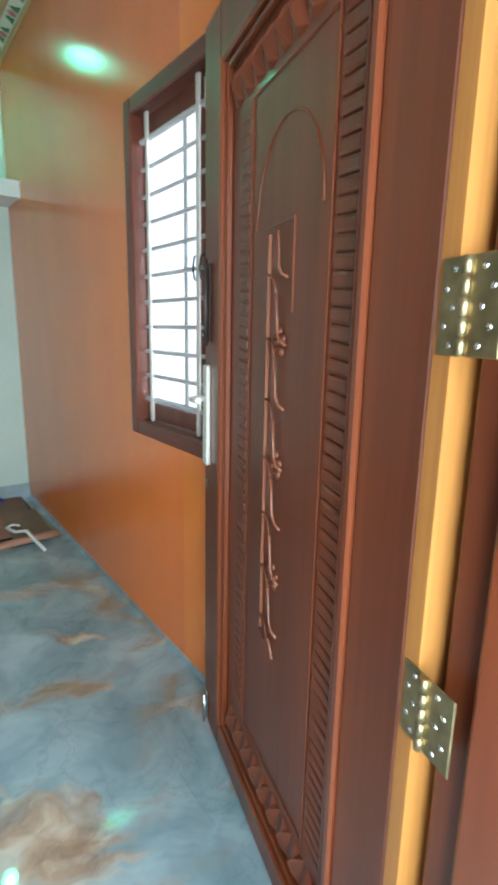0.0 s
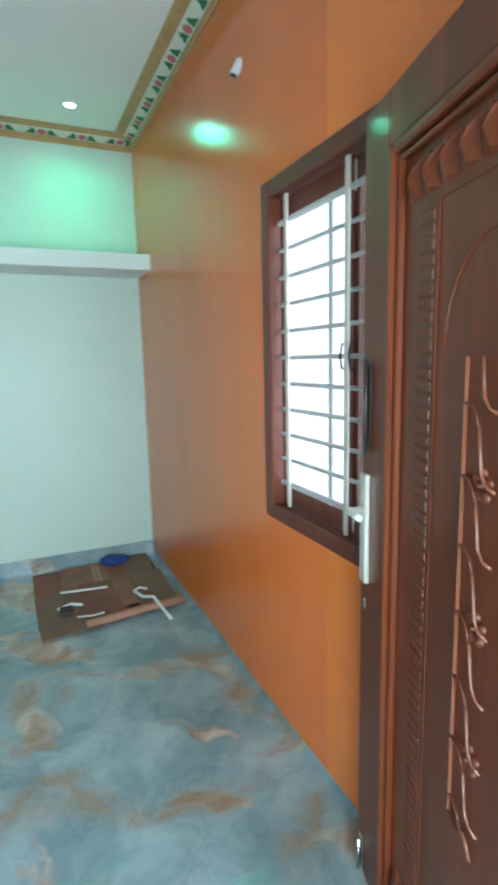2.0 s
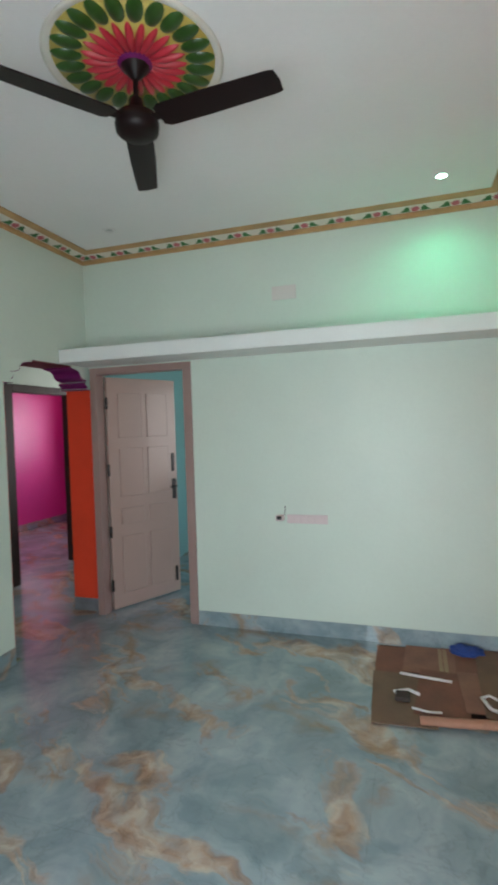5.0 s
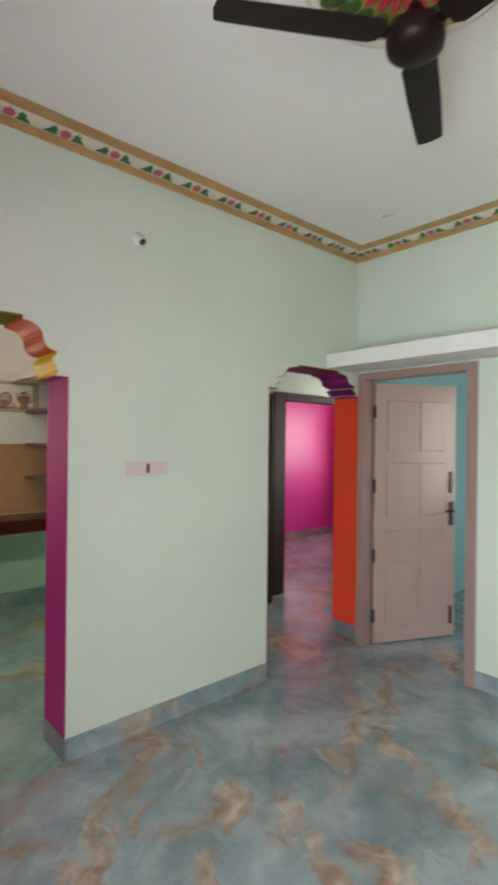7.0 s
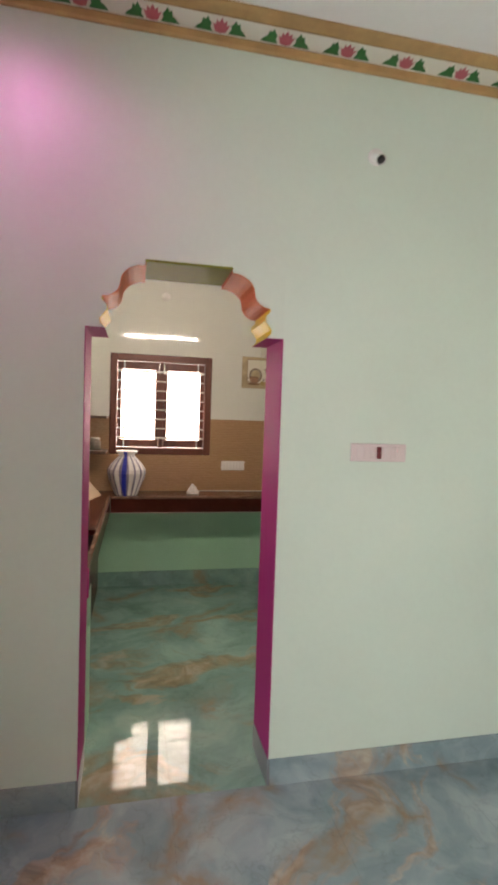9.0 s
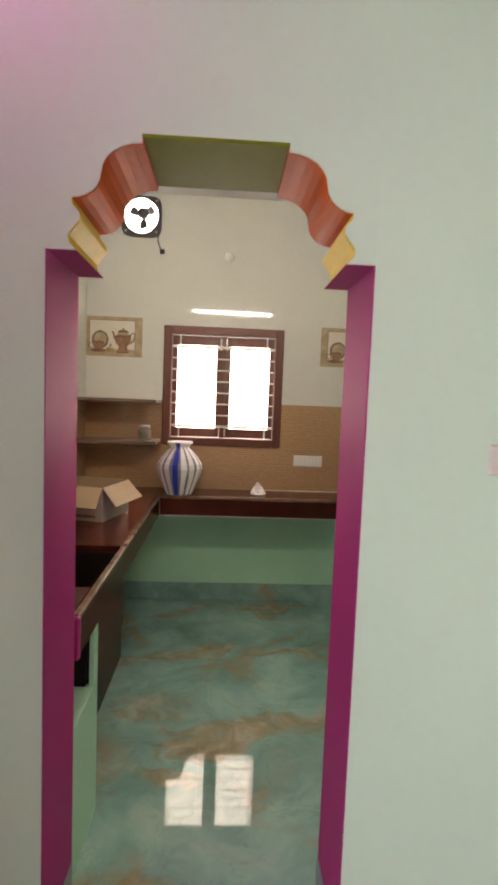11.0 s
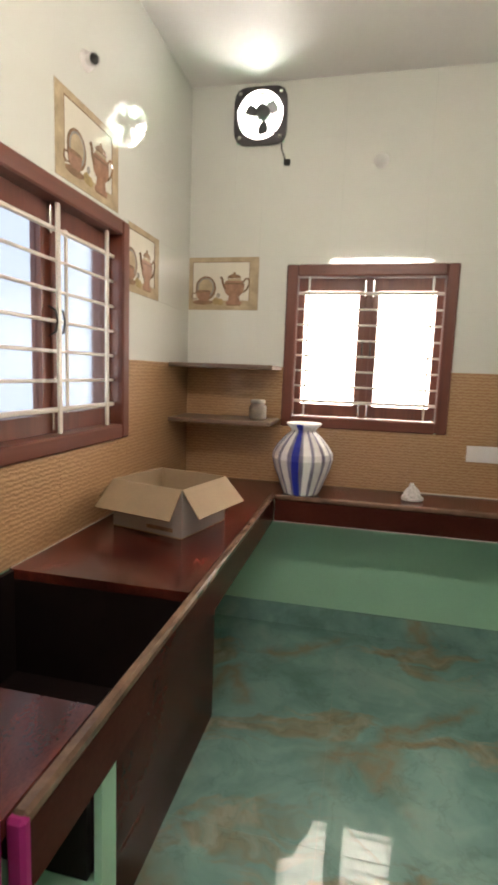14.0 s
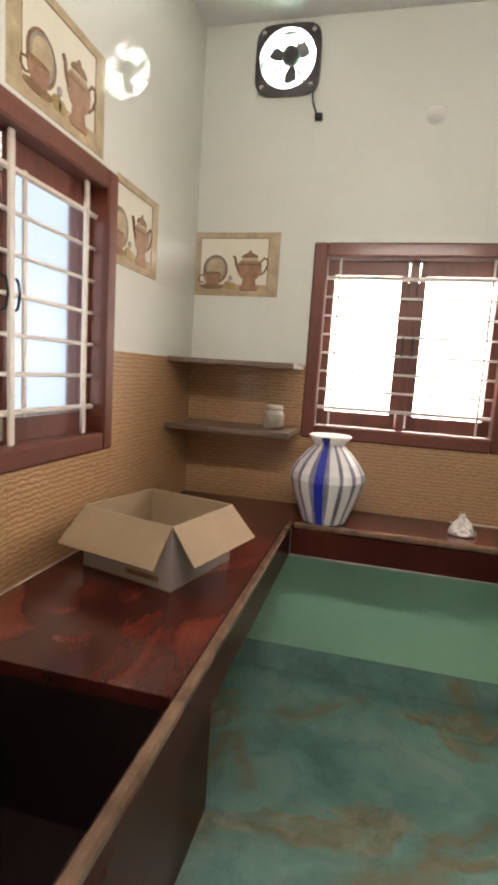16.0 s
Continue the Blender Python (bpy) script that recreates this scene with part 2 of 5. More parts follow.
def marble(name, clouds, tawny, lo, turn=35, vein_col=(0.30, 0.19, 0.11)):
    """Glossy printed floor tile: clouded ground, soft tawny strokes along crooked veins, and thin dark hairlines."""
    m, t, p, add, link = nodes(name)
    co, mp = add("TexCoord"), add("Mapping")
    mp.inputs["Rotation"].default_value = (0, 0, radians(turn))
    link(co.outputs["Object"], mp.inputs["Vector"])

    def noise_at(vec, scale, detail, rough=0.5, dist=0.0):
        n = add("TexNoise")
        n.inputs["Scale"].default_value, n.inputs["Detail"].default_value = scale, detail
        n.inputs["Roughness"].default_value, n.inputs["Distortion"].default_value = rough, dist
        link(vec, n.inputs["Vector"])
        return n

    def calc(op, a, b):
        q = add("Math")
        q.operation, q.use_clamp = op, True
        for k, v in enumerate((a, b)):
            if isinstance(v, (int, float)):
                q.inputs[k].default_value = v
            else:
                link(v, q.inputs[k])
        return q.outputs[0]

    def blend(fac, a, b, kind="MIX"):
        q = add("Mix")
        q.data_type, q.blend_type = "RGBA", kind
        if isinstance(fac, (int, float)):
            q.inputs[0].default_value = fac
        else:
            link(fac, q.inputs[0])
        for k, v in (("A", a), ("B", b)):
            if isinstance(v, tuple):
                q.inputs[k].default_value = (*v, 1)
            else:
                link(v, q.inputs[k])
        return q.outputs["Result"]

    def warped(amount, src):
        q = add("VectorMath")
        q.operation = "MULTIPLY_ADD"
        q.inputs[1].default_value = (amount, amount, 0)
        link(src.outputs["Color"], q.inputs[0])
        link(mp.outputs[0], q.inputs[2])
        return q.outputs[0]

    flow = warped(0.55, noise_at(mp.outputs[0], 2.2, 4))
    base = ramp(add("ValToRGB"), clouds)
    link(noise_at(flow, 2.9, 8, 0.58).outputs["Fac"], base.inputs[0])
    mott = ramp(add("ValToRGB"), ((0.35, (0.78, 0.82, 0.84)), (0.62, (1, 1, 1))))
    link(noise_at(flow, 6.0, 5, 0.55).outputs["Fac"], mott.inputs[0])
    ground = blend(0.7, base.outputs[0], mott.outputs[0], "MULTIPLY")
    # tawny strokes: elongated patches with soft ragged edges
    m2 = add("Mapping")
    m2.inputs["Scale"].default_value, m2.inputs["Location"].default_value = (1.0, 2.3, 1), (4.3, 1.7, 0)
    link(flow, m2.inputs["Vector"])
    gold = noise_at(m2.outputs[0], 1.35, 8, 0.58, 0.4)
    gm = ramp(add("ValToRGB"), ((lo, (0, 0, 0)), (lo + 0.045, (0.6, 0.6, 0.6)), (lo + 0.12, (0.95, 0.95, 0.95))))
    link(gold.outputs["Fac"], gm.inputs[0])
    gc = ramp(add("ValToRGB"), tawny)
    fine = noise_at(flow, 7, 6, 0.6)
    link(fine.outputs["Fac"], gc.inputs[0])
    # branching veins where two fields meet, widening and fading along their way
    v1 = add("TexVoronoi")
    v1.feature = "DISTANCE_TO_EDGE"
    v1.inputs["Scale"].default_value = 1.35
    link(warped(0.42, noise_at(mp.outputs[0], 3.4, 6, 0.62)), v1.inputs["Vector"])
    wide = ramp(add("ValToRGB"), ((0.0, (1, 1, 1)), (0.035, (0.5, 0.5, 0.5)), (0.10, (0, 0, 0))))
    link(v1.outputs["Distance"], wide.inputs[0])
    where = ramp(add("ValToRGB"), ((0.48, (0, 0, 0)), (0.58, (1, 1, 1))))
    link(noise_at(flow, 1.9, 4).outputs["Fac"], where.inputs[0])
    stroke = calc("MULTIPLY", wide.outputs[0], where.outputs[0])
    veined = blend(calc("MULTIPLY", stroke, 0.75), blend(gm.outputs[0], ground, gc.outputs[0]), vein_col)
    # hairlines
    v2 = add("TexVoronoi")
    v2.feature = "DISTANCE_TO_EDGE"
    v2.inputs["Scale"].default_value = 3.1
    link(warped(0.5, fine), v2.inputs["Vector"])
    hair = ramp(add("ValToRGB"), ((0.0, (0.55, 0.52, 0.48)), (0.025, (1, 1, 1))))
    link(v2.outputs["Distance"], hair.inputs[0])
    link(blend(0.3, veined, hair.outputs[0], "MULTIPLY"), p.inputs["Base Color"])
    rr = add("MapRange")
    rr.inputs["To Min"].default_value, rr.inputs["To Max"].default_value = 0.02, 0.055
    link(fine.outputs["Fac"], rr.inputs["Value"])
    link(rr.outputs[0], p.inputs["Roughness"])
    p.inputs["Specular IOR Level"].default_value = 0.5
    return m


def wave_tile(name):
    """Tan wall tile with fine rippled relief."""
    m, t, p, add, link = nodes(name)
    co, mp = add("TexCoord"), add("Mapping")
    mp.inputs["Scale"].default_value = (1, 1, 1)
    link(co.outputs["Object"], mp.inputs["Vector"])
    w = add("TexWave")
    w.wave_type, w.bands_direction = "BANDS", "Z"
    w.inputs["Scale"].default_value, w.inputs["Distortion"].default_value = 20, 4.0
    w.inputs["Detail"].default_value, w.inputs["Detail Scale"].default_value = 1.0, 3.0
    link(mp.outputs[0], w.inputs["Vector"])
    n = add("TexNoise")
    n.inputs["Scale"].default_value = 2.5
    link(mp.outputs[0], n.inputs["Vector"])
    r = ramp(add("ValToRGB"), ((0.2, (0.345, 0.190, 0.092)), (0.8, (0.46, 0.285, 0.150))))
    link(w.outputs["Fac"], r.inputs[0])
    mx = add("Mix")
    mx.data_type, mx.blend_type = "RGBA", "MULTIPLY"
    mx.inputs[0].default_value = 0.35
    link(r.outputs[0], mx.inputs["A"])
    link(n.outputs["Color"], mx.inputs["B"])
    link(r.outputs[0], p.inputs["Base Color"])
    bp = add("Bump")
    bp.inputs["Strength"].default_value, bp.inputs["Distance"].default_value = 0.28, 0.003
    link(w.outputs["Fac"], bp.inputs["Height"])
    link(bp.outputs[0], p.inputs["Normal"])
    p.inputs["Roughness"].default_value = 0.3
    return m


def glow(name, color, strength, body=1.0):
    m, t, p, add, link = nodes(name)
    p.inputs["Base Color"].default_value = (*(v * body for v in color), 1)
    p.inputs["Specular IOR Level"].default_value = 0.5 * body
    p.inputs["Emission Color"].default_value = (*color, 1)
    p.inputs["Emission Strength"].default_value = strength
    return m


def granite(name):
    m, t, p, add, link = nodes(name)
    co, mp = add("TexCoord"), add("Mapping")
    mp.inputs["Scale"].default_value = (1, 1.6, 1.6)
    link(co.outputs["Object"], mp.inputs["Vector"])
    a, b = add("TexNoise"), add("TexNoise")
    a.inputs["Scale"].default_value, a.inputs["Detail"].default_value, a.inputs["Distortion"].default_value = 2.6, 7, 1.0
    b.inputs["Scale"].default_value, b.inputs["Detail"].default_value = 120, 3
    for n in (a, b):
        link(mp.outputs[0], n.inputs["Vector"])
    r = ramp(add("ValToRGB"), ((0.3, (0.028, 0.008, 0.007)), (0.47, (0.070, 0.015, 0.011)), (0.6, (0.15, 0.030, 0.019)), (0.75, (0.10, 0.036, 0.028))))
    link(a.outputs["Fac"], r.inputs[0])
    mx = add("Mix")
    mx.data_type, mx.blend_type = "RGBA", "MULTIPLY"
    mx.inputs[0].default_value = 0.5
    r2 = ramp(add("ValToRGB"), ((0.35, (0.5, 0.5, 0.5)), (0.6, (1, 1, 1))))
    link(b.outputs["Fac"], r2.inputs[0])
    link(r.outputs[0], mx.inputs["A"])
    link(r2.outputs[0], mx.inputs["B"])
    link(mx.outputs["Result"], p.inputs["Base Color"])
    p.inputs["Roughness"].default_value = 0.2
    return m


MINT = mat("mint_paint", (0.60, 0.69, 0.61), 0.45, var=0.05, scale=1.2, fine=40, bump=0.08)
CEIL = mat("ceiling_paint", (0.82, 0.81, 0.80), 0.7, var=0.04, scale=0.9, fine=50, bump=0.1)
LOFT = mat("white_paint", (0.76, 0.79, 0.77), 0.5, var=0.05, scale=2)
LAMINATE_GOLD = mat("golden_wood_laminate", (0.78, 0.204, 0.027), 0.19, var=0.13, scale=1.9, fine=6, bump=0.015, stretch=(1, 1, 0.4), spec=0.7)
LAMINATE = mat("wood_laminate", (0.76, 0.18, 0.030), 0.19, var=0.11, scale=1.6, fine=5, bump=0.015, coat=0.0, stretch=(1, 1, 0.35), spec=0.8)
MAHOGANY = wood("mahogany", (0.118, 0.025, 0.007), (0.22, 0.046, 0.013), "z", 0.4, 0.08, 1.0)
MAHOGANY_EDGE = wood("mahogany_raised", (0.125, 0.027, 0.008), (0.22, 0.047, 0.014), "z", 0.34, 0.18, 1.0)
RAWEDGE = wood("raw_timber_edge", (0.46, 0.16, 0.030), (0.64, 0.28, 0.07), "z", 0.5, 0.1, 1.2)
STEM = wood("polished_stem", (0.24, 0.075, 0.038), (0.38, 0.13, 0.07), "z", 0.16, 0.6, 1.0)
SATIN = mat("satin_steel", (0.72, 0.67, 0.60), 0.35, 0.35, var=0.08, scale=30)
BRONZE = mat("dark_bronze", (0.06, 0.04, 0.034), 0.4, 0.3, var=0.2)
FRAMEWOOD = wood("window_frame_wood", (0.115, 0.026, 0.014), (0.195, 0.050, 0.026), "z", 0.4, 0.08, 1.2)
FRAMEWOOD_Y = wood("window_rail_wood", (0.115, 0.026, 0.014), (0.195, 0.050, 0.026), "x", 0.4, 0.08, 1.2)
BLACKWOOD = wood("dark_frame_wood", (0.018, 0.007, 0.006), (0.036, 0.014, 0.011), "z", 0.6, 0.0)
MARBLE = marble("marble_floor_tile", ((0.28, (0.160, 0.225, 0.248)), (0.45, (0.245, 0.320, 0.345)), (0.58, (0.330, 0.405, 0.428)), (0.74, (0.43, 0.475, 0.485))),
                ((0.35, (0.24, 0.14, 0.09)), (0.5, (0.43, 0.285, 0.195)), (0.62, (0.56, 0.46, 0.36))), 0.53)
MARBLE_TEAL = marble("teal_marble_floor_tile", ((0.28, (0.120, 0.240, 0.205)), (0.45, (0.185, 0.335, 0.290)), (0.58, (0.245, 0.41, 0.355)), (0.75, (0.33, 0.47, 0.40))),
                     ((0.35, (0.18, 0.145, 0.085)), (0.5, (0.30, 0.245, 0.14)), (0.62, (0.40, 0.37, 0.27))), 0.562, 80, (0.27, 0.21, 0.12))
SKIRTING = mat("skirting_tile", (0.19, 0.205, 0.225), 0.3, var=0.25, scale=6, fine=30, spec=0.25)
GRANITE = granite("maroon_granite")
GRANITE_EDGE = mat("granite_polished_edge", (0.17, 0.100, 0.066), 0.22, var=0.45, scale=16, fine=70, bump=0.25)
DARKSTONE = mat("dark_granite_panel", (0.066, 0.017, 0.012), 0.25, var=0.35, scale=3, fine=90, bump=0.02, spec=0.05)
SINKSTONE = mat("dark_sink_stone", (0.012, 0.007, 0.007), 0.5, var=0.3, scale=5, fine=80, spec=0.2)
WHITETILE = mat("ivory_wall_tile", (0.665, 0.67, 0.62), 0.05, var=0.03, scale=1.5, fine=9, bump=0.006)
TANTILE = wave_tile("tan_ripple_tile")
GROUT = mat("grout", (0.45, 0.42, 0.36), 0.9)
GREEN = mat("green_paint", (0.35, 0.64, 0.45), 0.5, var=0.07, scale=2, fine=50)
MAGENTA = mat("magenta_paint", (0.62, 0.06, 0.30), 0.42, var=0.06, scale=1.5)
CYAN = mat("cyan_paint", (0.30, 0.62, 0.62), 0.5, var=0.06, scale=1.5)
PURPLE = mat("purple_paint", (0.38, 0.028, 0.17), 0.6, var=0.1, scale=3, fine=50, spec=0.15)
VIOLET = mat("violet_paint", (0.17, 0.012, 0.11), 0.6, var=0.1, spec=0.2)
MAROON = mat("maroon_paint", (0.13, 0.014, 0.018), 0.6, var=0.1)
ORANGE = mat("orange_paint", (0.58, 0.098, 0.016), 0.5, var=0.12, scale=5, fine=50, spec=0.06)
REDORANGE = mat("red_orange_paint", (0.74, 0.062, 0.026), 0.6, var=0.08, spec=0.2)
YELLOW = mat("yellow_paint", (0.72, 0.50, 0.025), 0.45, var=0.1, scale=5, spec=0.12)
OLIVE = mat("olive_paint", (0.17, 0.18, 0.018), 0.55, var=0.14, scale=6, spec=0.04)
TAN = mat("tan_border_paint", (0.51, 0.31, 0.135), 0.45, var=0.22, scale=6, fine=40)
BORDERWHITE = mat("border_white_paint", (0.75, 0.72, 0.64), 0.5, var=0.06)
LEAFGREEN = mat("leaf_green_paint", (0.03, 0.17, 0.045), 0.5, var=0.15)
LOTUSPINK = mat("lotus_pink_paint", (0.55, 0.13, 0.16), 0.5, var=0.12)
PINKDOOR = mat("pinkish_door_paint", (0.43, 0.31, 0.27), 0.3, var=0.06, scale=2, fine=50, coat=0.2)
PINKFRAME = mat("pinkish_frame_paint", (0.33, 0.22, 0.20), 0.4, var=0.08)
BLACK = mat("black_metal", (0.012, 0.011, 0.011), 0.4, var=0.2)
FANBROWN = mat("fan_brown_enamel", (0.012, 0.006, 0.006), 0.4, var=0.15, coat=0.0, spec=0.2)
BRASS = mat("aged_brass", (0.46, 0.36, 0.20), 0.42, 1.0, var=0.35, scale=25)
CHROME = mat("brushed_steel", (0.72, 0.70, 0.66), 0.2, 1.0, var=0.1, scale=30)
CREAM = mat("cream_steel_paint", (0.66, 0.60, 0.53), 0.4, var=0.06, scale=8)
PLASTIC = mat("white_plastic", (0.76, 0.73, 0.72), 0.3, var=0.03)
SWITCHPINK = mat("pale_pink_plastic", (0.66, 0.55, 0.55), 0.35, var=0.03)
CARD = mat("cardboard", (0.36, 0.255, 0.155), 0.8, var=0.12, scale=6, fine=90, bump=0.2)
CARDGREY = mat("grey_printed_cardboard", (0.36, 0.32, 0.29), 0.6, var=0.08, scale=6, fine=90)
SHEET = mat("flattened_cardboard", (0.22, 0.088, 0.056), 0.75, var=0.25, scale=5, fine=60, bump=0.2)
SHELF = mat("shelf_stone", (0.17, 0.115, 0.085), 0.35, var=0.15, scale=6)
POTWHITE = mat("pot_white_plastic", (0.80, 0.77, 0.76), 0.3, var=0.05, scale=8)
POTBLUE = mat("pot_blue_plastic", (0.02, 0.035, 0.42), 0.3, var=0.15, scale=8)
POTGREY = mat("pot_grey_streak", (0.27, 0.25, 0.34), 0.35, var=0.35, scale=12)
PRINTBROWN = mat("print_brown", (0.26, 0.155, 0.09), 0.15, var=0.35, scale=30, fine=120)
PRINTTAN = mat("print_tan", (0.50, 0.39, 0.25), 0.12, var=0.3, scale=14, fine=90)
PRINTLIGHT = mat("print_cream", (0.72, 0.68, 0.58), 0.12, var=0.06)
BLUECLOTH = mat("blue_cloth", (0.02, 0.06, 0.25), 0.8, var=0.2)
PETALRED = mat("petal_red_paint", (0.55, 0.03, 0.05), 0.4, var=0.15, scale=8)
PETALGREEN = mat("petal_green_paint", (0.035, 0.10, 0.016), 0.3, var=0.35, scale=9)
PETALYELLOW = mat("petal_yellow_paint", (0.55, 0.42, 0.10), 0.4, var=0.15)


def frosted(name, tint=(0.93, 0.96, 1.0)):
    """Pale frosted window glass."""
    m, t, p, add, link = nodes(name)
    n = add("TexNoise")
    n.inputs["Scale"].default_value = 90
    bp = add("Bump")
    bp.inputs["Strength"].default_value = 0.15
    link(n.outputs["Fac"], bp.inputs["Height"])
    link(bp.outputs[0], p.inputs["Normal"])
    p.inputs["Base Color"].default_value = (*tint, 1)
    p.inputs["Transmission Weight"].default_value = 1.0
    p.inputs["Roughness"].default_value = 0.25
    p.inputs["IOR"].default_value = 1.1
    return m


GLASS = frosted("frosted_glass")
GLASS_PALE = frosted("pale_glass", (0.50, 0.50, 0.49))
GLASS_MILKY = frosted("milky_glass", (0.36, 0.37, 0.40))
STEEL_GREY = mat("grey_steel_paint", (0.52, 0.50, 0.50), 0.4, var=0.08, scale=8)
FANGREY = mat("fan_grey_metal", (0.075, 0.068, 0.075), 0.32, 0.4, var=0.2, scale=12)

# ---- structure ----
E, W, N, S, CZ = 0.917, -2.332, 4.157, 0.40, 2.99          # hall
KW, KS, KN, KZ = -4.96, 0.535, 2.87, 2.97                  # kitchen
WT = 0.26                                                   # thickness of the wall between
WB = W - WT
SKEW = Matrix.Translation((E, 2.1, 0)) @ Matrix.Rotation(radians(1.25), 4, "Z") @ Matrix.Translation((-E, -2.1, 0))  # the clad wall is a little out of square
A0, A1, ATOP, ALEDGE = 1.14, 1.900, 2.10, 1.843             # kitchen arch
P0, P1, PTOP = 3.226, 4.222, 2.07                           # passage arch
ND0, ND1, NDT = -2.265, -1.390, 2.07                        # inner door
FX = -3.62                                                  # wall with the dark frame

tagged(single("ground", boxes((-60, 60, -60, 60, -0.16, -0.14)), mat("earth", (0.25, 0.2, 0.15), 0.9), "bare earth ground around the house", "ground"), kind="structure")
floor = single("floor", boxes((-5.9, 1.2, -1.6, 8.4, -0.14, -0.012)), GROUT, "blue-grey marble look glossy floor tiles with tawny patches", "floor", kind="structure")

wall_w = single("wall_west", holed("x", W, WB, S - 0.25, N + 0.25, 0, CZ, [(A0, A1, 0, ATOP), (P0, P1, 0, PTOP)]), MINT,
                "mint green painted wall with two arched openings", "wall", kind="structure")
wall_n = single("wall_north", holed("y", N, N + 0.23, WB, E + 0.25, 0, CZ, [(ND0 - 0.042, ND1, 0, NDT), (WB, W + 0.022, 0, PTOP)]), MINT,
                "mint green painted wall below a shallow loft", "wall", kind="structure")
EW0, EW1, EWB, EWT = 1.135, 2.125, 0.866, 2.115              # hall window
wall_e = single("wall_east", holed("x", E + 0.012, E + 0.155, S - 0.25, N + 0.25, 0, CZ, [(EW0 + 0.01, EW1 + 0.14, EWB + 0.01, EWT - 0.01)]), GROUT,
                "wall clad with glossy orange wood laminate panels", "wall", kind="structure")
wall_e.matrix_basis = SKEW
D0, D1 = -0.46, 0.62                                        # main doorway
wall_s = single("wall_south", holed("y", S, S - 0.25, W, E + 0.2, 0, CZ, [(D0 - 0.07, D1 + 0.08, 0, 2.14)]), MINT,
                "mint green painted wall around the main door", "wall", kind="structure")
ceiling = single("ceiling", boxes((WB, E + 0.25, S - 0.25, N + 0.23, CZ, CZ + 0.12)), CEIL, "plain white painted hall ceiling", "ceiling", kind="structure")

# kitchen shell
wall_kw = single("wall_kitchen_west", holed("x", KW, KW - 0.15, KS - 0.23, KN + 0.23, 0, KZ, [(1.113, 1.975, 1.183, 2.037), (0.81, 1.04, 2.685, 2.915)]), GREEN,
                 "kitchen wall, green paint below and tiles above the worktop", "wall", kind="structure")
LW0, LW1 = -3.24, -4.174
wall_ks = single("wall_kitchen_south", holed("y", KS, KS - 0.145, KW, WB, 0, KZ, [(LW1 + 0.01, LW0 - 0.01, 1.175, 2.05)]), GREEN,
                 "kitchen wall, green paint below and tiles above the worktop", "wall", kind="structure")
wall_kn = single("wall_kitchen_north", holed("y", KN, KN + 0.2, KW, WB, 0, KZ, []), WHITETILE, "ivory kitchen wall with shelves and a loft", "wall", kind="structure")
ceiling_k = single("ceiling_kitchen", boxes((KW - 0.23, WB, KS - 0.2, KN + 0.2, KZ, KZ + 0.12)), CEIL, "plain off-white kitchen ceiling", "ceiling", kind="structure")

# passage, pink room and cyan room beyond the openings
single("wall_passage_south", holed("y", 3.10, 2.98, -5.65, WB, 0, CZ, []), MINT, "mint green painted passage wall", "wall", kind="structure")
single("wall_passage_west", holed("x", FX, FX - 0.12, 3.10, 5.95, 0, CZ, [(4.53, 5.72, 0, 2.05)]), MINT, "mint green painted wall with a dark doorway", "wall", kind="structure")
single("wall_passage_east", holed("x", WB, WB + 0.10, N + 0.23, 5.95, 0, CZ, []), MINT, "mint green painted passage wall", "wall", kind="structure")
# Unseen opening added here to let the passage fill lamp in
single("wall_passage_north", holed("y", 5.95, 6.05, FX, WB + 0.1, 0, CZ, [(-3.45, -2.75, 0.9, 2.1)]), MINT, "mint green painted passage wall", "wall", kind="structure")
single("ceiling_passage", boxes((-5.75, WB, 2.98, 8.3, CZ, CZ + 0.1)), CEIL, "plain white ceiling", "ceiling", kind="structure")
single("wall_pink_west", holed("x", -5.65, -5.75, 2.98, 8.3, 0, CZ, []), MAGENTA, "bright magenta painted bedroom wall", "wall", kind="structure")
single("wall_pink_north", holed("y", 8.2, 8.3, -5.65, FX, 0, CZ, [(-4.85, -4.0, 1.15, 2.1)]), MAGENTA, "bright magenta painted bedroom wall", "wall", kind="structure")
single("wall_pink_east", holed("x", FX - 0.124, FX - 0.14, 3.10, 8.2, 0, CZ, [(4.53, 5.72, 0, 2.05)]), MAGENTA, "bright magenta painted bedroom wall", "wall", kind="structure")
single("wall_cyan_north", holed("y", 6.9, 7.0, WB + 0.1, 1.2, 0, CZ, []), CYAN, "cyan painted bedroom wall", "wall", kind="structure")
single("wall_cyan_west", holed("x", WB + 0.104, WB + 0.12, N + 0.23, 6.9, 0, CZ, []), CYAN, "cyan painted bedroom wall", "wall", kind="structure")
# Opening out of view, added for the cyan room's fill lamp
single("wall_cyan_east", holed("x", 0.4, 0.5, N + 0.23, 6.9, 0, CZ, [(5.0, 6.2, 0.9, 2.1)]), CYAN, "cyan painted bedroom wall", "wall", kind="structure")
single("ceiling_cyan", boxes((WB + 0.1, 0.5, N + 0.23, 7.0, CZ, CZ + 0.1)), CEIL, "plain white ceiling", "ceiling", kind="structure")

# loft slab in the hall
single("loft_slab", soft(boxes((W, E, 3.80, N, 2.08, 2.182)), 0.004), LOFT, "white painted concrete loft slab along the wall", "loft", kind="structure")


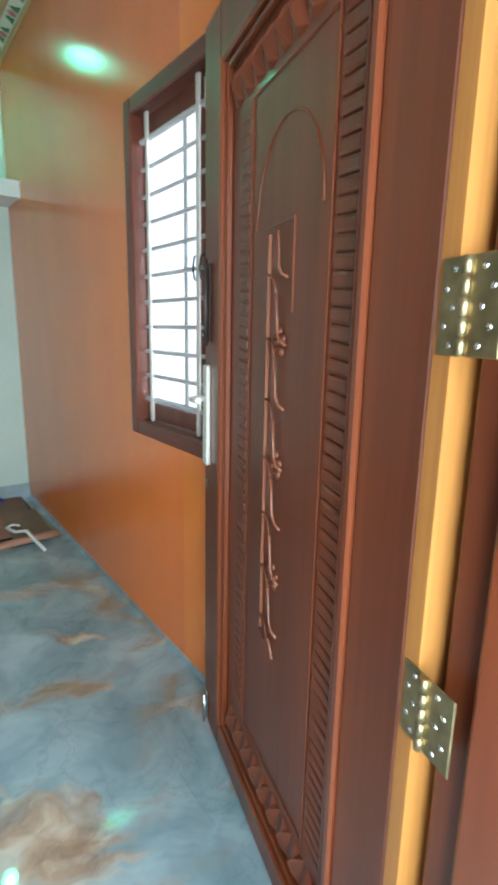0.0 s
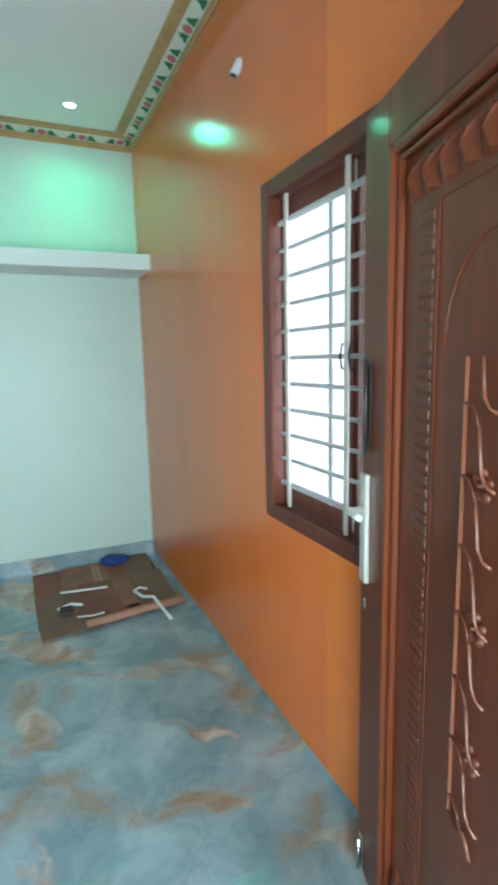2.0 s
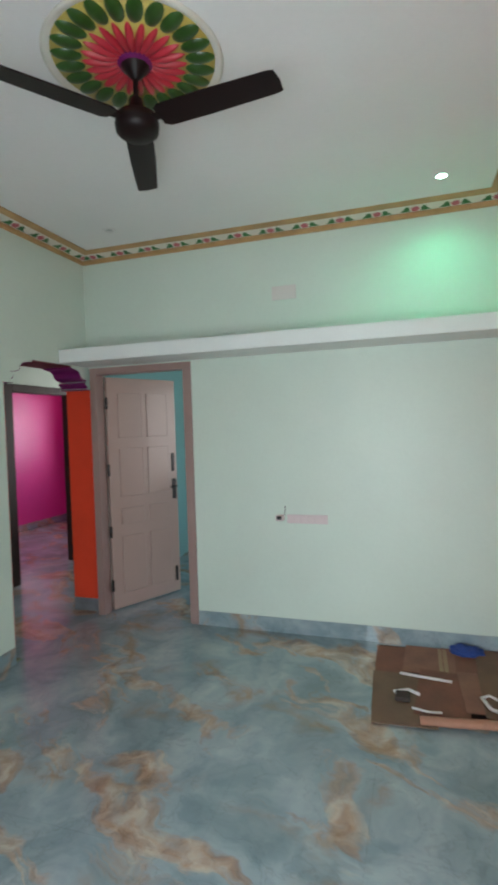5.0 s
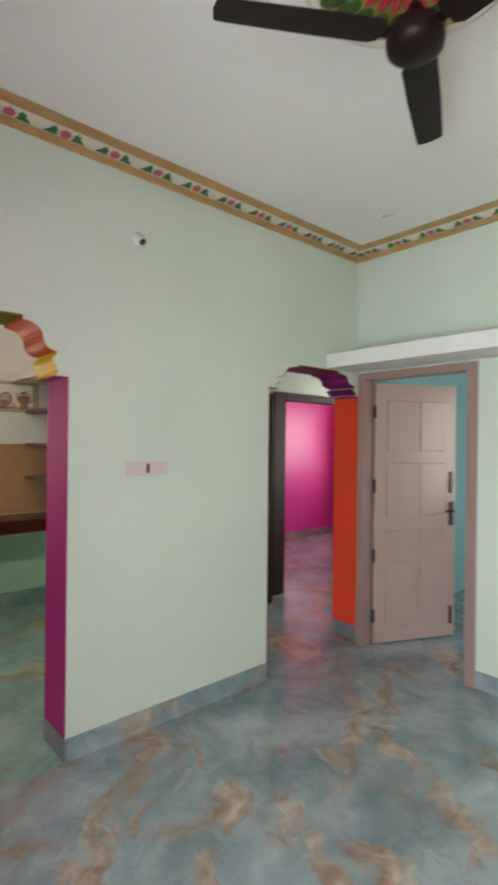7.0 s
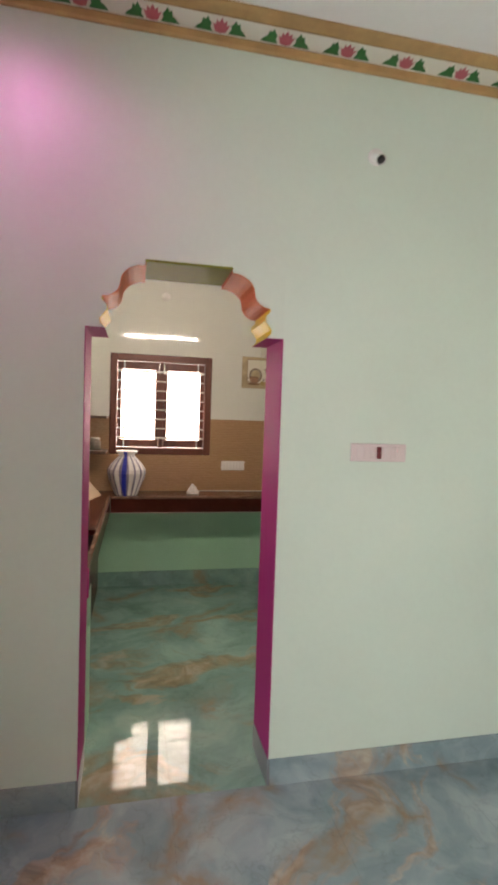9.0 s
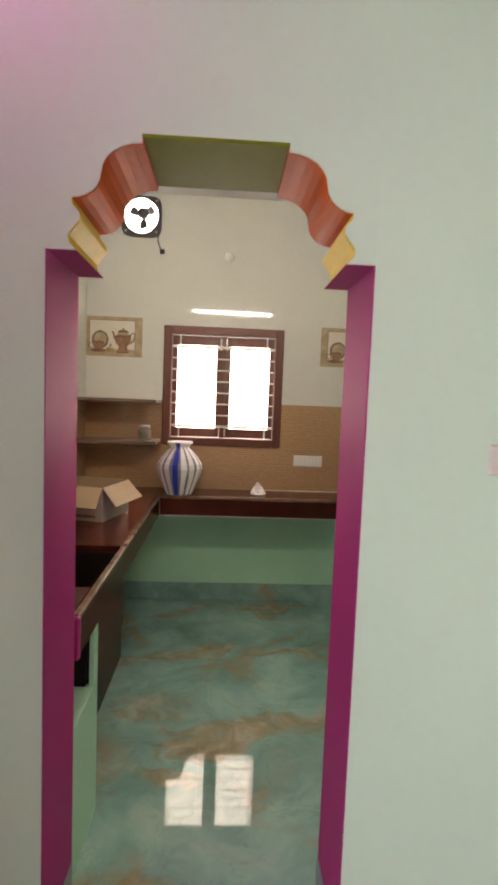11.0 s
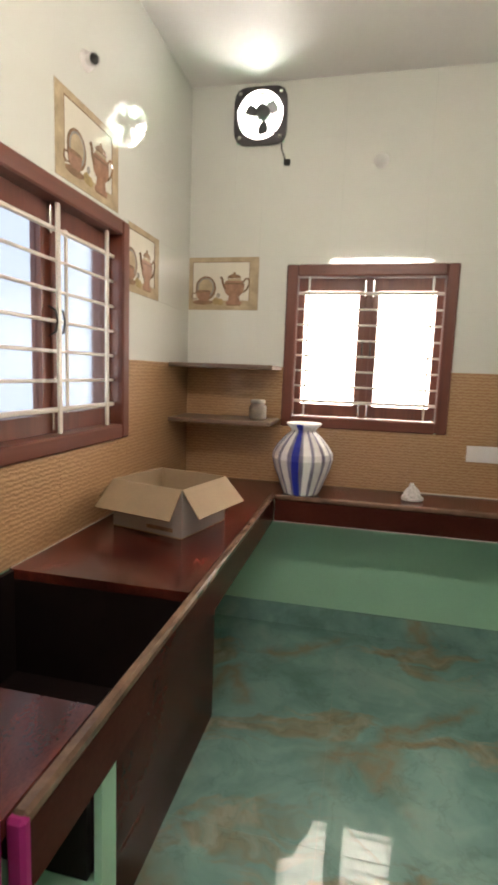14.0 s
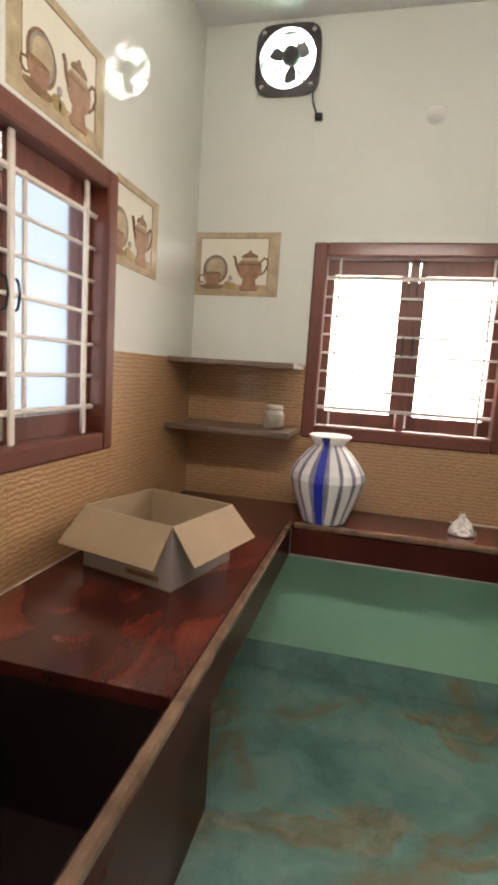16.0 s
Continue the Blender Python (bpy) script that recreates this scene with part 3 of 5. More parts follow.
# ---- arches ----
def arch_profile(u0, u1, top, ledge, k=1.0):
    """Right half outline of the scalloped opening, from the middle of the top to the jamb: (u, z, zone)."""
    c, h = (u0 + u1) / 2, (u1 - u0) / 2
    d = top - ledge
    pts = [(0, top, "top"), (0.44 * h, top, "top")]
    pts += [(0.44 * h, top - 0.06 * d, "side")]
    for i in range(1, 7):                                   # convex shoulder
        a = math.pi / 2 * i / 6
        pts.append((0.44 * h + 0.24 * h * math.sin(a), top - 0.06 * d - 0.27 * d * (1 - math.cos(a)), "side"))
    for i in range(1, 7):                                   # hollow
        a = math.pi / 2 * i / 6
        pts.append((0.68 * h + 0.17 * h * (1 - math.cos(a)), top - 0.33 * d - 0.22 * d * math.sin(a), "side"))
    pts.append((0.85 * h, top - 0.60 * d, "low"))
    for i in range(1, 7):                                   # small scallop
        a = math.pi * i / 6
        pts.append((0.85 * h - 0.045 * h * math.sin(2 * a) - 0.03 * h * i / 6, top - 0.60 * d - 0.40 * d * i / 6, "low"))
    pts.append((h, ledge, "ledge"))
    return c, h, pts


def arch(name, u0, u1, top, ledge, mats, label):
    """The painted spandrels of an arched opening, each with coloured soffit strips, and painted jambs."""
    root = thing(name, (W - WT / 2, (u0 + u1) / 2, 0), label, "archway", kind="structure")
    c, h, pts = arch_profile(u0, u1, top, ledge)
    x0, x1 = -WT / 2, WT / 2
    for s in (-1, 1):
        outline = [(s * u, z) for u, z, _ in pts if u > 0] + [(s * (h + 0.0), top)]
        part("spandrel", prism(outline if s > 0 else outline[::-1], "x", x0, x1), MINT, root)
        for zone in ("side", "low", "ledge"):
            strip = bmesh.new()
            run = [pts[i] for i in range(len(pts)) if pts[i][2] == zone or (i + 1 < len(pts) and pts[i + 1][2] == zone)]
            prev = None
            for u, z, _ in run:
                e = 0.003
                quad = [strip.verts.new((x, s * (u - e), z - e)) for x in (x0 - 0.0005, x1 - 0.0005)]
                if prev:
                    strip.faces.new((prev[0], prev[1], quad[1], quad[0]))
                prev = quad
            geo = bmesh.ops.extrude_face_region(strip, geom=strip.faces[:])["geom"]
            bmesh.ops.translate(strip, vec=(0, s * 0.002, 0.002), verts=[g for g in geo if isinstance(g, bmesh.types.BMVert)])
            bmesh.ops.recalc_face_normals(strip, faces=strip.faces[:])
            for f in strip.faces:
                f.smooth = False
            part("soffit_" + {"side": "scroll", "low": "scallop", "ledge": "ledge"}[zone], strip, mats[zone], root)
        part("jamb", boxes((x0 - 0.0005, x1 - 0.0005, s * h - 0.003, s * h + 0.003, 0.11, ledge)), mats["jamb" if s < 0 else "jamb2"], root)
        part("jamb_skirting", boxes((x0 - 0.002, x1 + 0.002, s * h - 0.006, s * h + 0.004, 0, 0.11)), SKIRTING, root)
    part("soffit_top", boxes((x0 - 0.002, x1 + 0.002, -0.44 * h, 0.44 * h, top - 0.004, top + 0.004)), mats["top"], root)
    return root


arch("archway", A0, A1, ATOP, ALEDGE, {"side": ORANGE, "low": YELLOW, "ledge": PURPLE, "jamb": PURPLE, "jamb2": PURPLE, "top": OLIVE},
     "scalloped archway with purple jambs, yellow, orange and olive soffits")
arch("archway", P0, P1, PTOP, 1.90, {"side": VIOLET, "low": VIOLET, "ledge": VIOLET, "jamb": REDORANGE, "jamb2": REDORANGE, "top": MAROON},
     "scalloped archway with orange-red jamb, violet scroll and maroon soffit")

# ---- skirtings ----
def skirting(rows):
    for r in rows:
        single("baseboard", boxes(r), MARBLE, "grey marble tile skirting", "skirting", "skirting tiles", "structure")


SK = 0.11
skirting([(W, W + 0.008, A1 + 0.004, P0 - 0.004, 0, SK), (W, W + 0.008, S, A0 - 0.004, 0, SK), (ND1 + 0.004, E, N - 0.008, N, 0, SK),
          (-5.65, -5.642, 2.99, 8.2, 0, 0.1),
          (WB + 0.122, 0.4, 6.89, 6.9, 0, 0.1), (0.39, 0.4, N + 0.24, 6.89, 0, 0.1)])
clad_foot = single("baseboard", boxes((E - 0.002, E + 0.01, S, N, 0, 0.03)), MARBLE, "low grey tile strip under the clad wall", "skirting", "skirting tiles", "structure")
clad_foot.matrix_basis = SKEW
single("baseboard", boxes((KW, KW + 0.008, KS, KN, 0, 0.125)), MARBLE_TEAL, "teal marble tile skirting in the kitchen", "skirting", "skirting tiles", "structure")

# ---- windows ----
def window(name, m, w, h, label, sashes=2, bars=8, verticals=(), bar=0.0036, upright=0.014, stiles=((0.034, 0.034), (0.034, 0.034)), slender=(), leaf=(-0.09, -0.05), depth=0.14, glass=GLASS, slim=0.005, steel=CREAM):
    """Casement window in a wall. Local x runs along the wall, y points into the room, z up; origin at the lower left outer corner of the frame."""
    root = thing(name, m, label, "window", kind="structure")
    fw, fd = 0.06, 0.012
    part("frame_stile", soft(boxes((0, fw, -depth, fd, 0, h)), 0.006), FRAMEWOOD, root)
    part("frame_stile", soft(boxes((w - fw, w, -depth, fd, 0, h)), 0.006), FRAMEWOOD, root)
    part("frame_head", soft(boxes((fw, w - fw, -depth, fd, h - fw, h)), 0.006), FRAMEWOOD_Y, root)
    part("frame_sill", soft(boxes((fw, w - fw, -depth, fd, 0, fw)), 0.006), FRAMEWOOD_Y, root)
    iw = (w - 2 * fw) / sashes
    rl = 0.065
    if sashes == 2:
        part("meeting_bead", soft(boxes((w / 2 - 0.017, w / 2 + 0.017, leaf[1] + 0.001, leaf[1] + 0.010, fw, h - fw)), 0.003), FRAMEWOOD, root)
    for i in range(sashes):
        sa, sb = stiles[i]
        back, front = leaf
        x0, x1 = fw + i * iw + 0.002, fw + (i + 1) * iw - 0.002
        z0, z1 = fw + 0.003, h - fw - 0.003
        sash = part("sash", boxes((x0, x0 + sa, back, front, z0, z1), (x1 - sb, x1, back, front, z0, z1),
                                  (x0 + sa, x1 - sb, back, front, z1 - rl, z1), (x0 + sa, x1 - sb, back, front, z0, z0 + rl)), FRAMEWOOD, root, "reddish brown wooden sash")
        pane = part("pane", boxes((x0 + sa, x1 - sb, (back + front) / 2 - 0.003, (back + front) / 2 + 0.003, z0 + rl, z1 - rl)), glass, sash, "pale frosted glass pane")
        pane.visible_shadow = False
        hx = x1 - 0.02 if i == 0 else x0 + 0.02
        part("bolt", soft(boxes((hx - 0.006, hx + 0.006, -0.05, -0.035, z1 - 0.10, z1 - 0.01)), 0.002), CHROME, sash)
        part("bolt", soft(boxes((hx - 0.006, hx + 0.006, -0.05, -0.035, z0 + 0.01, z0 + 0.08)), 0.002), CHROME, sash)
        part("pull_handle", tube([(hx, -0.05, h / 2 - 0.05), (hx, -0.022, h / 2 - 0.035), (hx, -0.016, h / 2), (hx, -0.022, h / 2 + 0.035), (hx, -0.05, h / 2 + 0.05)], 0.004, 6), BLACK, sash)
    g0, g1 = fw + 0.004, w - fw - 0.004
    y = -0.03
    for v in verticals:
        part("grille_upright", soft(boxes((v - upright / 2, v + upright / 2, y, y + 0.010, fw, h - fw)), 0.002), CREAM, root)
    for v in slender:
        part("grille_upright", soft(boxes((v - slim, v + slim, y - 0.012, y - 0.004, fw + 0.07, h - fw - 0.07)), 0.002), steel, root)
    for k in range(bars):
        z = fw + 0.085 + (h - 2 * fw - 0.17) * k / (bars - 1)
        rail = bmesh.new()
        thick = bar + 0.003 if k in (0, bars - 1) else bar
        rod(rail, (g0, y - 0.004, z), (g1, y - 0.004, z), thick, 6)
        part("grille_bar", rail, steel, root)
    return root


# hall window in the clad wall: local x runs towards the entrance
window("window_1", SKEW @ pose(E, EW0, EWB, 0, 0, 90), EW1 - EW0, EWT - EWB,
       "dark brown wooden window with frosted panes and cream steel grille", 2, 11, (0.127, 0.495, 0.863), 0.0078, 0.020, ((0.034, 0.034), (0.012, 0.010)), (0.60,), (-0.062, -0.042), 0.064, GLASS_MILKY, 0.011, STEEL_GREY)
window("window_2", pose(KW + 0.008, 1.985, 1.173, 0, 0, -90), 1.985 - 1.103, 2.047 - 1.173,
       "reddish brown kitchen window with bright frosted panes and cream grille", 2, 8, (0.12, 0.762), 0.0055, 0.010, ((0.034, 0.050), (0.050, 0.034)), glass=GLASS_PALE)
window("window_3", pose(LW1, KS + 0.008, 1.165, 0, 0, 0), LW0 - LW1, 2.06 - 1.165,
       "reddish brown side window with pale frosted panes and cream grille", 2, 7, (0.13, 0.467, 0.80), 0.0062, 0.020, ((0.034, 0.010), (0.060, 0.034)), (0.40,), slim=0.008)


# bright hazy distance beyond the kitchen windows
single("backdrop_west", boxes((-6.02, -6.0, -0.6, 4.0, 0.2, 5.2)), glow("bright_haze", (1.0, 0.95, 0.90), 2.2, 0.0), "bright hazy daylight beyond the kitchen window", "backdrop", kind="structure")
single("backdrop_south", boxes((-6.4, -2.7, -0.52, -0.5, 0.2, 3.4)), glow("pale_haze", (0.70, 0.83, 1.0), 0.33, 0.0), "pale bluish daylight beyond the side window", "backdrop", kind="structure")

# ---- main door ----
def main_door():
    hx, hy, th = 0.604, 0.405, 14.2
    root = thing("main_door", pose(hx, hy, 0, 0, 0, 90 - th), "open carved mahogany main door with steel lever handle", "door")
    Wd, H, T = 1.02, 2.045, 0.04
    z0 = 0.012
    # y = 0 is the carved face's field; the leaf lies behind it
    part("stile", soft(boxes((0.050, 0.190, -T, 0.012, z0, H)), 0.004), MAHOGANY, root)
    part("stile", soft(boxes((0.885, Wd, -T, 0.012, z0, H)), 0.004), MAHOGANY, root)
    part("rail", soft(boxes((0.190, 0.885, -T, 0.012, 1.925, H)), 0.004), MAHOGANY, root)
    part("rail", soft(boxes((0.190, 0.885, -T, 0.012, z0, 0.085)), 0.004), MAHOGANY, root)
    part("panel", boxes((0.190, 0.885, -T + 0.006, -0.006, 0.085, 1.925)), MAHOGANY, root)
    part("leaf_edge", boxes((0.020, 0.0495, -T, 0.011, z0, H)), RAWEDGE, root, "lighter orange timber edge")
    # inner moulding ring
    def ring(u0, u1, a, b, wd, y0, y1):
        return boxes((u0, u0 + wd, y0, y1, a, b), (u1 - wd, u1, y0, y1, a, b), (u0 + wd, u1 - wd, y0, y1, b - wd, b), (u0 + wd, u1 - wd, y0, y1, a, a + wd))
    part("moulding", soft(ring(0.191, 0.876, 0.086, 1.924, 0.022, -0.006, 0.020), 0.005), MAHOGANY_EDGE, root)
    part("moulding", soft(ring(0.228, 0.845, 0.115, 1.895, 0.010, -0.006, 0.010), 0.003), MAHOGANY_EDGE, root)
    part("moulding", soft(ring(0.332, 0.698, 0.24, 1.775, 0.006, -0.0065, -0.002), 0.002), MAHOGANY, root)
    # fluted ribs on both sides
    for u0, u1, n, proud in ((0.246, 0.318, 56, 0.001), (0.712, 0.772, 56, -0.0025)):
        for k in range(n):
            z = 0.26 + (1.75 - 0.26) * k / (n - 1)
            b = bmesh.new()
            box(b, u0, u1, proud - 0.014, proud, z - 0.0128, z + 0.0128)
            b.verts.ensure_lookup_table()
            for v in b.verts:
                v.co.z += 0.10 * (v.co.x - u0)
            part("carved_rib", soft(b, 0.0062, 2), MAHOGANY, root)
    # folded leaves carved side by side along top and bottom
    for z in (1.83, 0.175):
        for k in range(9):
            u = 0.29 + 0.50 * k / 8
            b = bmesh.new()
            rim = [b.verts.new((u + p, -0.006, z + q)) for p, q in ((-0.030, -0.036), (0.006, -0.040), (0.030, -0.034), (0.031, 0.026), (0.012, 0.040), (-0.012, 0.030), (-0.031, 0.036))]
            crest = [b.verts.new((u + p, y, z + q)) for p, q, y in ((-0.004, -0.030, 0.006), (0.004, 0.0, 0.015), (-0.010, 0.022, 0.010))]
            for f in ((0, 1, 7), (1, 2, 7), (2, 8, 7), (2, 3, 8), (3, 4, 8), (4, 9, 8), (4, 5, 9), (5, 6, 9), (6, 8, 9), (6, 0, 8), (0, 7, 8)):
                b.faces.new([(rim + crest)[i] for i in f])
            bmesh.ops.recalc_face_normals(b, faces=b.faces[:])
            part("carved_leaf", b, MAHOGANY, root)
    # arch line over the field
    pts = [(0.515 + 0.15 * math.cos(a), -0.0055, 1.505 + 0.18 * math.sin(a)) for a in [math.pi * i / 14 for i in range(15)]]
    part("arched_bead", tube(pts, 0.0032, 8), MAHOGANY, root)
    # raised centre motif: frame, twin stems, knots and hooked leaves
    part("motif_frame", boxes((0.470, 0.592, -0.006, -0.002, 1.497, 1.502), (0.470, 0.4735, -0.006, -0.002, 1.33, 1.497)), MAHOGANY_EDGE, root)
    part("motif_stem", soft(boxes((0.5790, 0.5855, -0.0065, 0.002, 0.60, 1.485)), 0.002), STEM, root, "polished coppery stem")
    nodes_z = [1.40 - 0.128 * k for k in range(7)]
    top = (0.533, 0.002, 1.485)
    for k, z in enumerate(nodes_z):
        part("motif_stem", tube([top, (0.528, 0.002, z + 0.045), (0.522, 0.003, z + 0.018), (0.508, 0.003, z + 0.002), (0.490, -0.001, z - 0.004)], 0.0033, 6), STEM, root, "polished coppery stem")
        part("motif_leaf", tube([(0.580, 0.000, z + 0.006), (0.560, 0.002, z + 0.004), (0.545, 0.002, z - 0.010), (0.536, 0.002, z - 0.035)], 0.0030, 6), MAHOGANY_EDGE, root)
        top = (0.535, 0.002, z - 0.033)
        if k % 2:
            petals = [lathe([(0, 0.003), (0.006, 0.002), (0.0105, -0.002), (0.011, -0.006)], 10, pose(0.527 + 0.018 * math.cos(a), 0.0, z + 0.022 * math.sin(a), -90, 0, 0)) for a in [0.3 + 2 * math.pi * i / 5 for i in range(5)]]
            part("motif_flower", merged(lathe([(0, 0.007), (0.004, 0.005), (0.006, -0.004)], 10, pose(0.527, 0, z, -90, 0, 0)), *petals), MAHOGANY, root)
    part("motif_stem", tube([top, (0.528, 0.0, 0.60), (0.505, 0.0, 0.565)], 0.0038, 6), STEM, root, "polished coppery stem")
    part("motif_leaf", tube([(0.582, 0.0, 0.602), (0.555, 0.0, 0.585), (0.528, 0.0, 0.60)], 0.0032, 6), MAHOGANY_EDGE, root)
    # lock side
    handle = part("lever_handle", soft(boxes((0.962, 0.998, 0.012, 0.026, 0.905, 1.195)), 0.003), SATIN, root, "polished steel lever handle with long plate")
    part("lever", tube([(0.982, 0.018, 1.10), (0.982, 0.058, 1.10), (0.972, 0.064, 1.10), (0.900, 0.064, 1.105)], 0.009, 8), SATIN, handle)
    part("keyhole", lathe([(0, 0.003), (0.006, 0.003), (0.007, 0)], 12, pose(0.982, 0.020, 0.97, -90, 0, 0)), BLACK, handle)
    latch = part("tower_bolt", soft(boxes((0.955, 0.990, 0.012, 0.018, 1.26, 1.47)), 0.003), BRONZE, root, "dark bronze tower bolt")
    part("bolt_rod", tube([(0.972, 0.024, 1.25), (0.972, 0.024, 1.48)], 0.006, 6), BRONZE, latch)
    part("bolt_knob", tube([(0.972, 0.024, 1.28), (0.950, 0.040, 1.28)], 0.005, 6), CHROME, latch)
    stop = part("door_stopper", soft(boxes((0.972, 0.998, 0.012, 0.018, 0.03, 0.13)), 0.003), CHROME, root, "small steel foot bolt")
    part("stopper_rod", tube([(0.985, 0.024, 0.02), (0.985, 0.024, 0.12)], 0.006, 6), CHROME, stop)
    part("latch_plate", soft(boxes((0.978, 0.992, 0.012, 0.016, 0.825, 0.855)), 0.002), CHROME, root)
    # hinges on the edge
    for z in (0.775, 1.272):
        hinge = part("hinge", soft(boxes((0.006, 0.042, 0.0105, 0.0135, z, z + 0.105)), 0.001), BRASS, root, "aged brass butt hinge")
        for k in range(5):
            part("knuckle", tube([(0.002, 0.016, z + 0.021 * k + 0.001), (0.002, 0.016, z + 0.021 * k + 0.020)], 0.0062, 10), BRASS, hinge)
        part("hinge_plate", soft(boxes((-0.048, -0.002, 0.0105, 0.0135, z, z + 0.105)), 0.001), BRASS, hinge)
        for k in range(5):
            for u in (0.022 + 0.011 * (k % 2), -0.020 - 0.013 * (k % 2)):
                part("screw", lathe([(0, 0.0018), (0.0035, 0.0015), (0.004, 0)], 8, pose(u, 0.0135, z + 0.012 + 0.020 * k, -90, 0, 0)), CHROME, hinge)
    return root


main_door()
frame1 = thing("door_1", (0.08, S - 0.1, 0), "mahogany main door frame", "door frame", kind="structure")
for u0, u1 in ((-0.62, -0.54), (0.532, 0.62)):
    part("frame_post", soft(boxes((u0, u1, -0.145, 0.10, 0, 2.06)), 0.005), MAHOGANY, frame1)
part("frame_head", soft(boxes((-0.62, 0.62, -0.145, 0.10, 2.062, 2.137)), 0.005), MAHOGANY, frame1)
part("frame_stop", soft(boxes((0.505, 0.531, -0.145, 0.045, 0, 2.06)), 0.004), MAHOGANY_EDGE, frame1)


# ---- inner door of the cyan room ----
def inner_door():
    fr = thing("door_2", ((ND0 + ND1) / 2, N, 0), "dusty pink painted door frame", "door frame", kind="structure")
    w = (ND1 - ND0) / 2
    part("frame_post", soft(boxes((-w - 0.042, -w + 0.022, -0.012, 0.10, 0, NDT)), 0.004), PINKFRAME, fr)
    part("frame_post", soft(boxes((w - 0.07, w, -0.012, 0.10, 0, NDT)), 0.004), PINKFRAME, fr)
    part("frame_head", soft(boxes((-w + 0.022, w - 0.07, -0.012, 0.10, NDT - 0.055, NDT)), 0.004), PINKFRAME, fr)
    root = thing("panel_door", pose(ND0 + 0.020, N + 0.104, 0.012, 0, 0, 64), "half-open dusty pink six-panel door with black handle", "door")
    Wd, H, T = 0.72, 1.99, 0.035
    part("leaf", soft(boxes((0, Wd, -T, 0, 0, H)), 0.003), PINKDOOR, root)
    for z0, z1 in ((0.12, 0.62), (0.72, 0.86), (0.96, 1.38), (1.47, 1.86)):
        for u0, u1 in ((0.10, 0.34), (0.39, 0.62)):
            part("raised_panel", soft(boxes((u0, u1, -T - 0.007, -T, z0, z1)), 0.006), PINKDOOR, root)
    h = part("door_handle", soft(boxes((0.655, 0.70, -T - 0.008, -T, 0.88, 1.07)), 0.003), BLACK, root, "black lever handle plate")
    part("lever", tube([(0.678, -T - 0.008, 1.0), (0.678, -T - 0.05, 1.0), (0.60, -T - 0.055, 1.0)], 0.008, 6), BLACK, h)
    part("tower_bolt", soft(boxes((0.655, 0.685, -T - 0.012, -T, 1.14, 1.31)), 0.003), BLACK, root, "black tower bolt")
    part("foot_bolt", soft(boxes((0.665, 0.69, -T - 0.012, -T, 0.10, 0.24)), 0.003), BLACK, root)
    for z in (0.16, 0.62, 1.15, 1.72):
        part("hinge", soft(boxes((-0.014, 0.006, -T - 0.006, -T + 0.01, z, z + 0.10)), 0.002), BLACK, root)


inner_door()
dk = thing("door_3", (FX, 4.62, 0), "dark brown wooden door frame of the pink room", "door frame", kind="structure")
part("frame_post", soft(boxes((-0.13, 0.02, -0.09, 0.075, 0, 2.05)), 0.004), BLACKWOOD, dk)
part("frame_post", soft(boxes((-0.13, 0.02, 1.025, 1.10, 0, 2.05)), 0.004), BLACKWOOD, dk)
part("door_leaf", soft(boxes((0.022, 0.20, -0.31, -0.272, 0.01, 2.0)), 0.003), BLACKWOOD, dk, "open dark brown door leaf seen edge-on")
part("frame_head", soft(boxes((-0.13, 0.02, 0.075, 1.025, 1.975, 2.05)), 0.004), BLACKWOOD, dk)

# ---- cornice with the lotus border ----
def cornice(name, p, q, inward, shift=0.0):
    """A border along a wall from p to q; inward points into the room."""
    p, q, n = Vector((*p, 0)), Vector((*q, 0)), Vector((*inward, 0))
    d = (q - p).normalized()
    ln = (q - p).length
    root = thing(name, (p.x, p.y, 2.92), "tan and white ceiling border painted with pink lotus flowers", "cornice", kind="structure")

    def run(pts, material, pname):
        bm = bmesh.new()
        rows = []
        for s in (0, 1):
            rows.append([bm.verts.new(d * (ln * s + (a if s == 0 else -a)) + n * a + Vector((0, 0, z - 2.92))) for a, z in pts])
        k = len(pts)
        for i in range(k):
            j = (i + 1) % k
            bm.faces.new((rows[0][i], rows[0][j], rows[1][j], rows[1][i]))
        bm.faces.new(rows[0])
        bm.faces.new(rows[1][::-1])
        bmesh.ops.recalc_face_normals(bm, faces=bm.faces[:])
        return part(pname, bm, material, root)

    run([(0, 2.920), (0.008, 2.920), (0.014, 2.928), (0.014, 2.950), (0.010, 2.957), (0, 2.957)], TAN, "lower_moulding")
    run([(0, 2.958), (0.010, 2.958), (0.074, 2.980), (0.074, CZ - 0.001), (0, CZ - 0.001)], BORDERWHITE, "white_band")
    run([(0.075, 2.976), (0.084, 2.974), (0.118, 2.979), (0.135, 2.984), (0.135, CZ - 0.001), (0.075, CZ - 0.001)], TAN, "upper_moulding")
    count = int(round(ln / 0.245))
    up = (n * 0.064 + Vector((0, 0, 0.022))).normalized()
    out = d.cross(up)
    if out.dot(n) < 0:
        out = -out
    for k in range(count):
        c = d * (ln * (k + 0.5) / count + shift) + n * 0.015 + Vector((0, 0, 2.9597 - 2.92)) + out * 0.001
        m = Matrix.Identity(4)
        m.col[0][:3], m.col[1][:3], m.col[2][:3], m.col[3][:3] = d, up, d.cross(up), c
        off = 0.0012 if d.cross(up).dot(n) > 0 else -0.0012
        for me, nm, mir in ((LOTUS, "lotus", 1), (LEAFSHAPE, "leaf", 1), (LEAFSHAPE, "leaf", -1)):
            ob = new(nm, me)
            ob.parent = root
            ob.matrix_basis = m @ Matrix.Translation((0, 0.0, off)) @ Matrix.Diagonal((mir, 1.1, 1, 1))
    return root


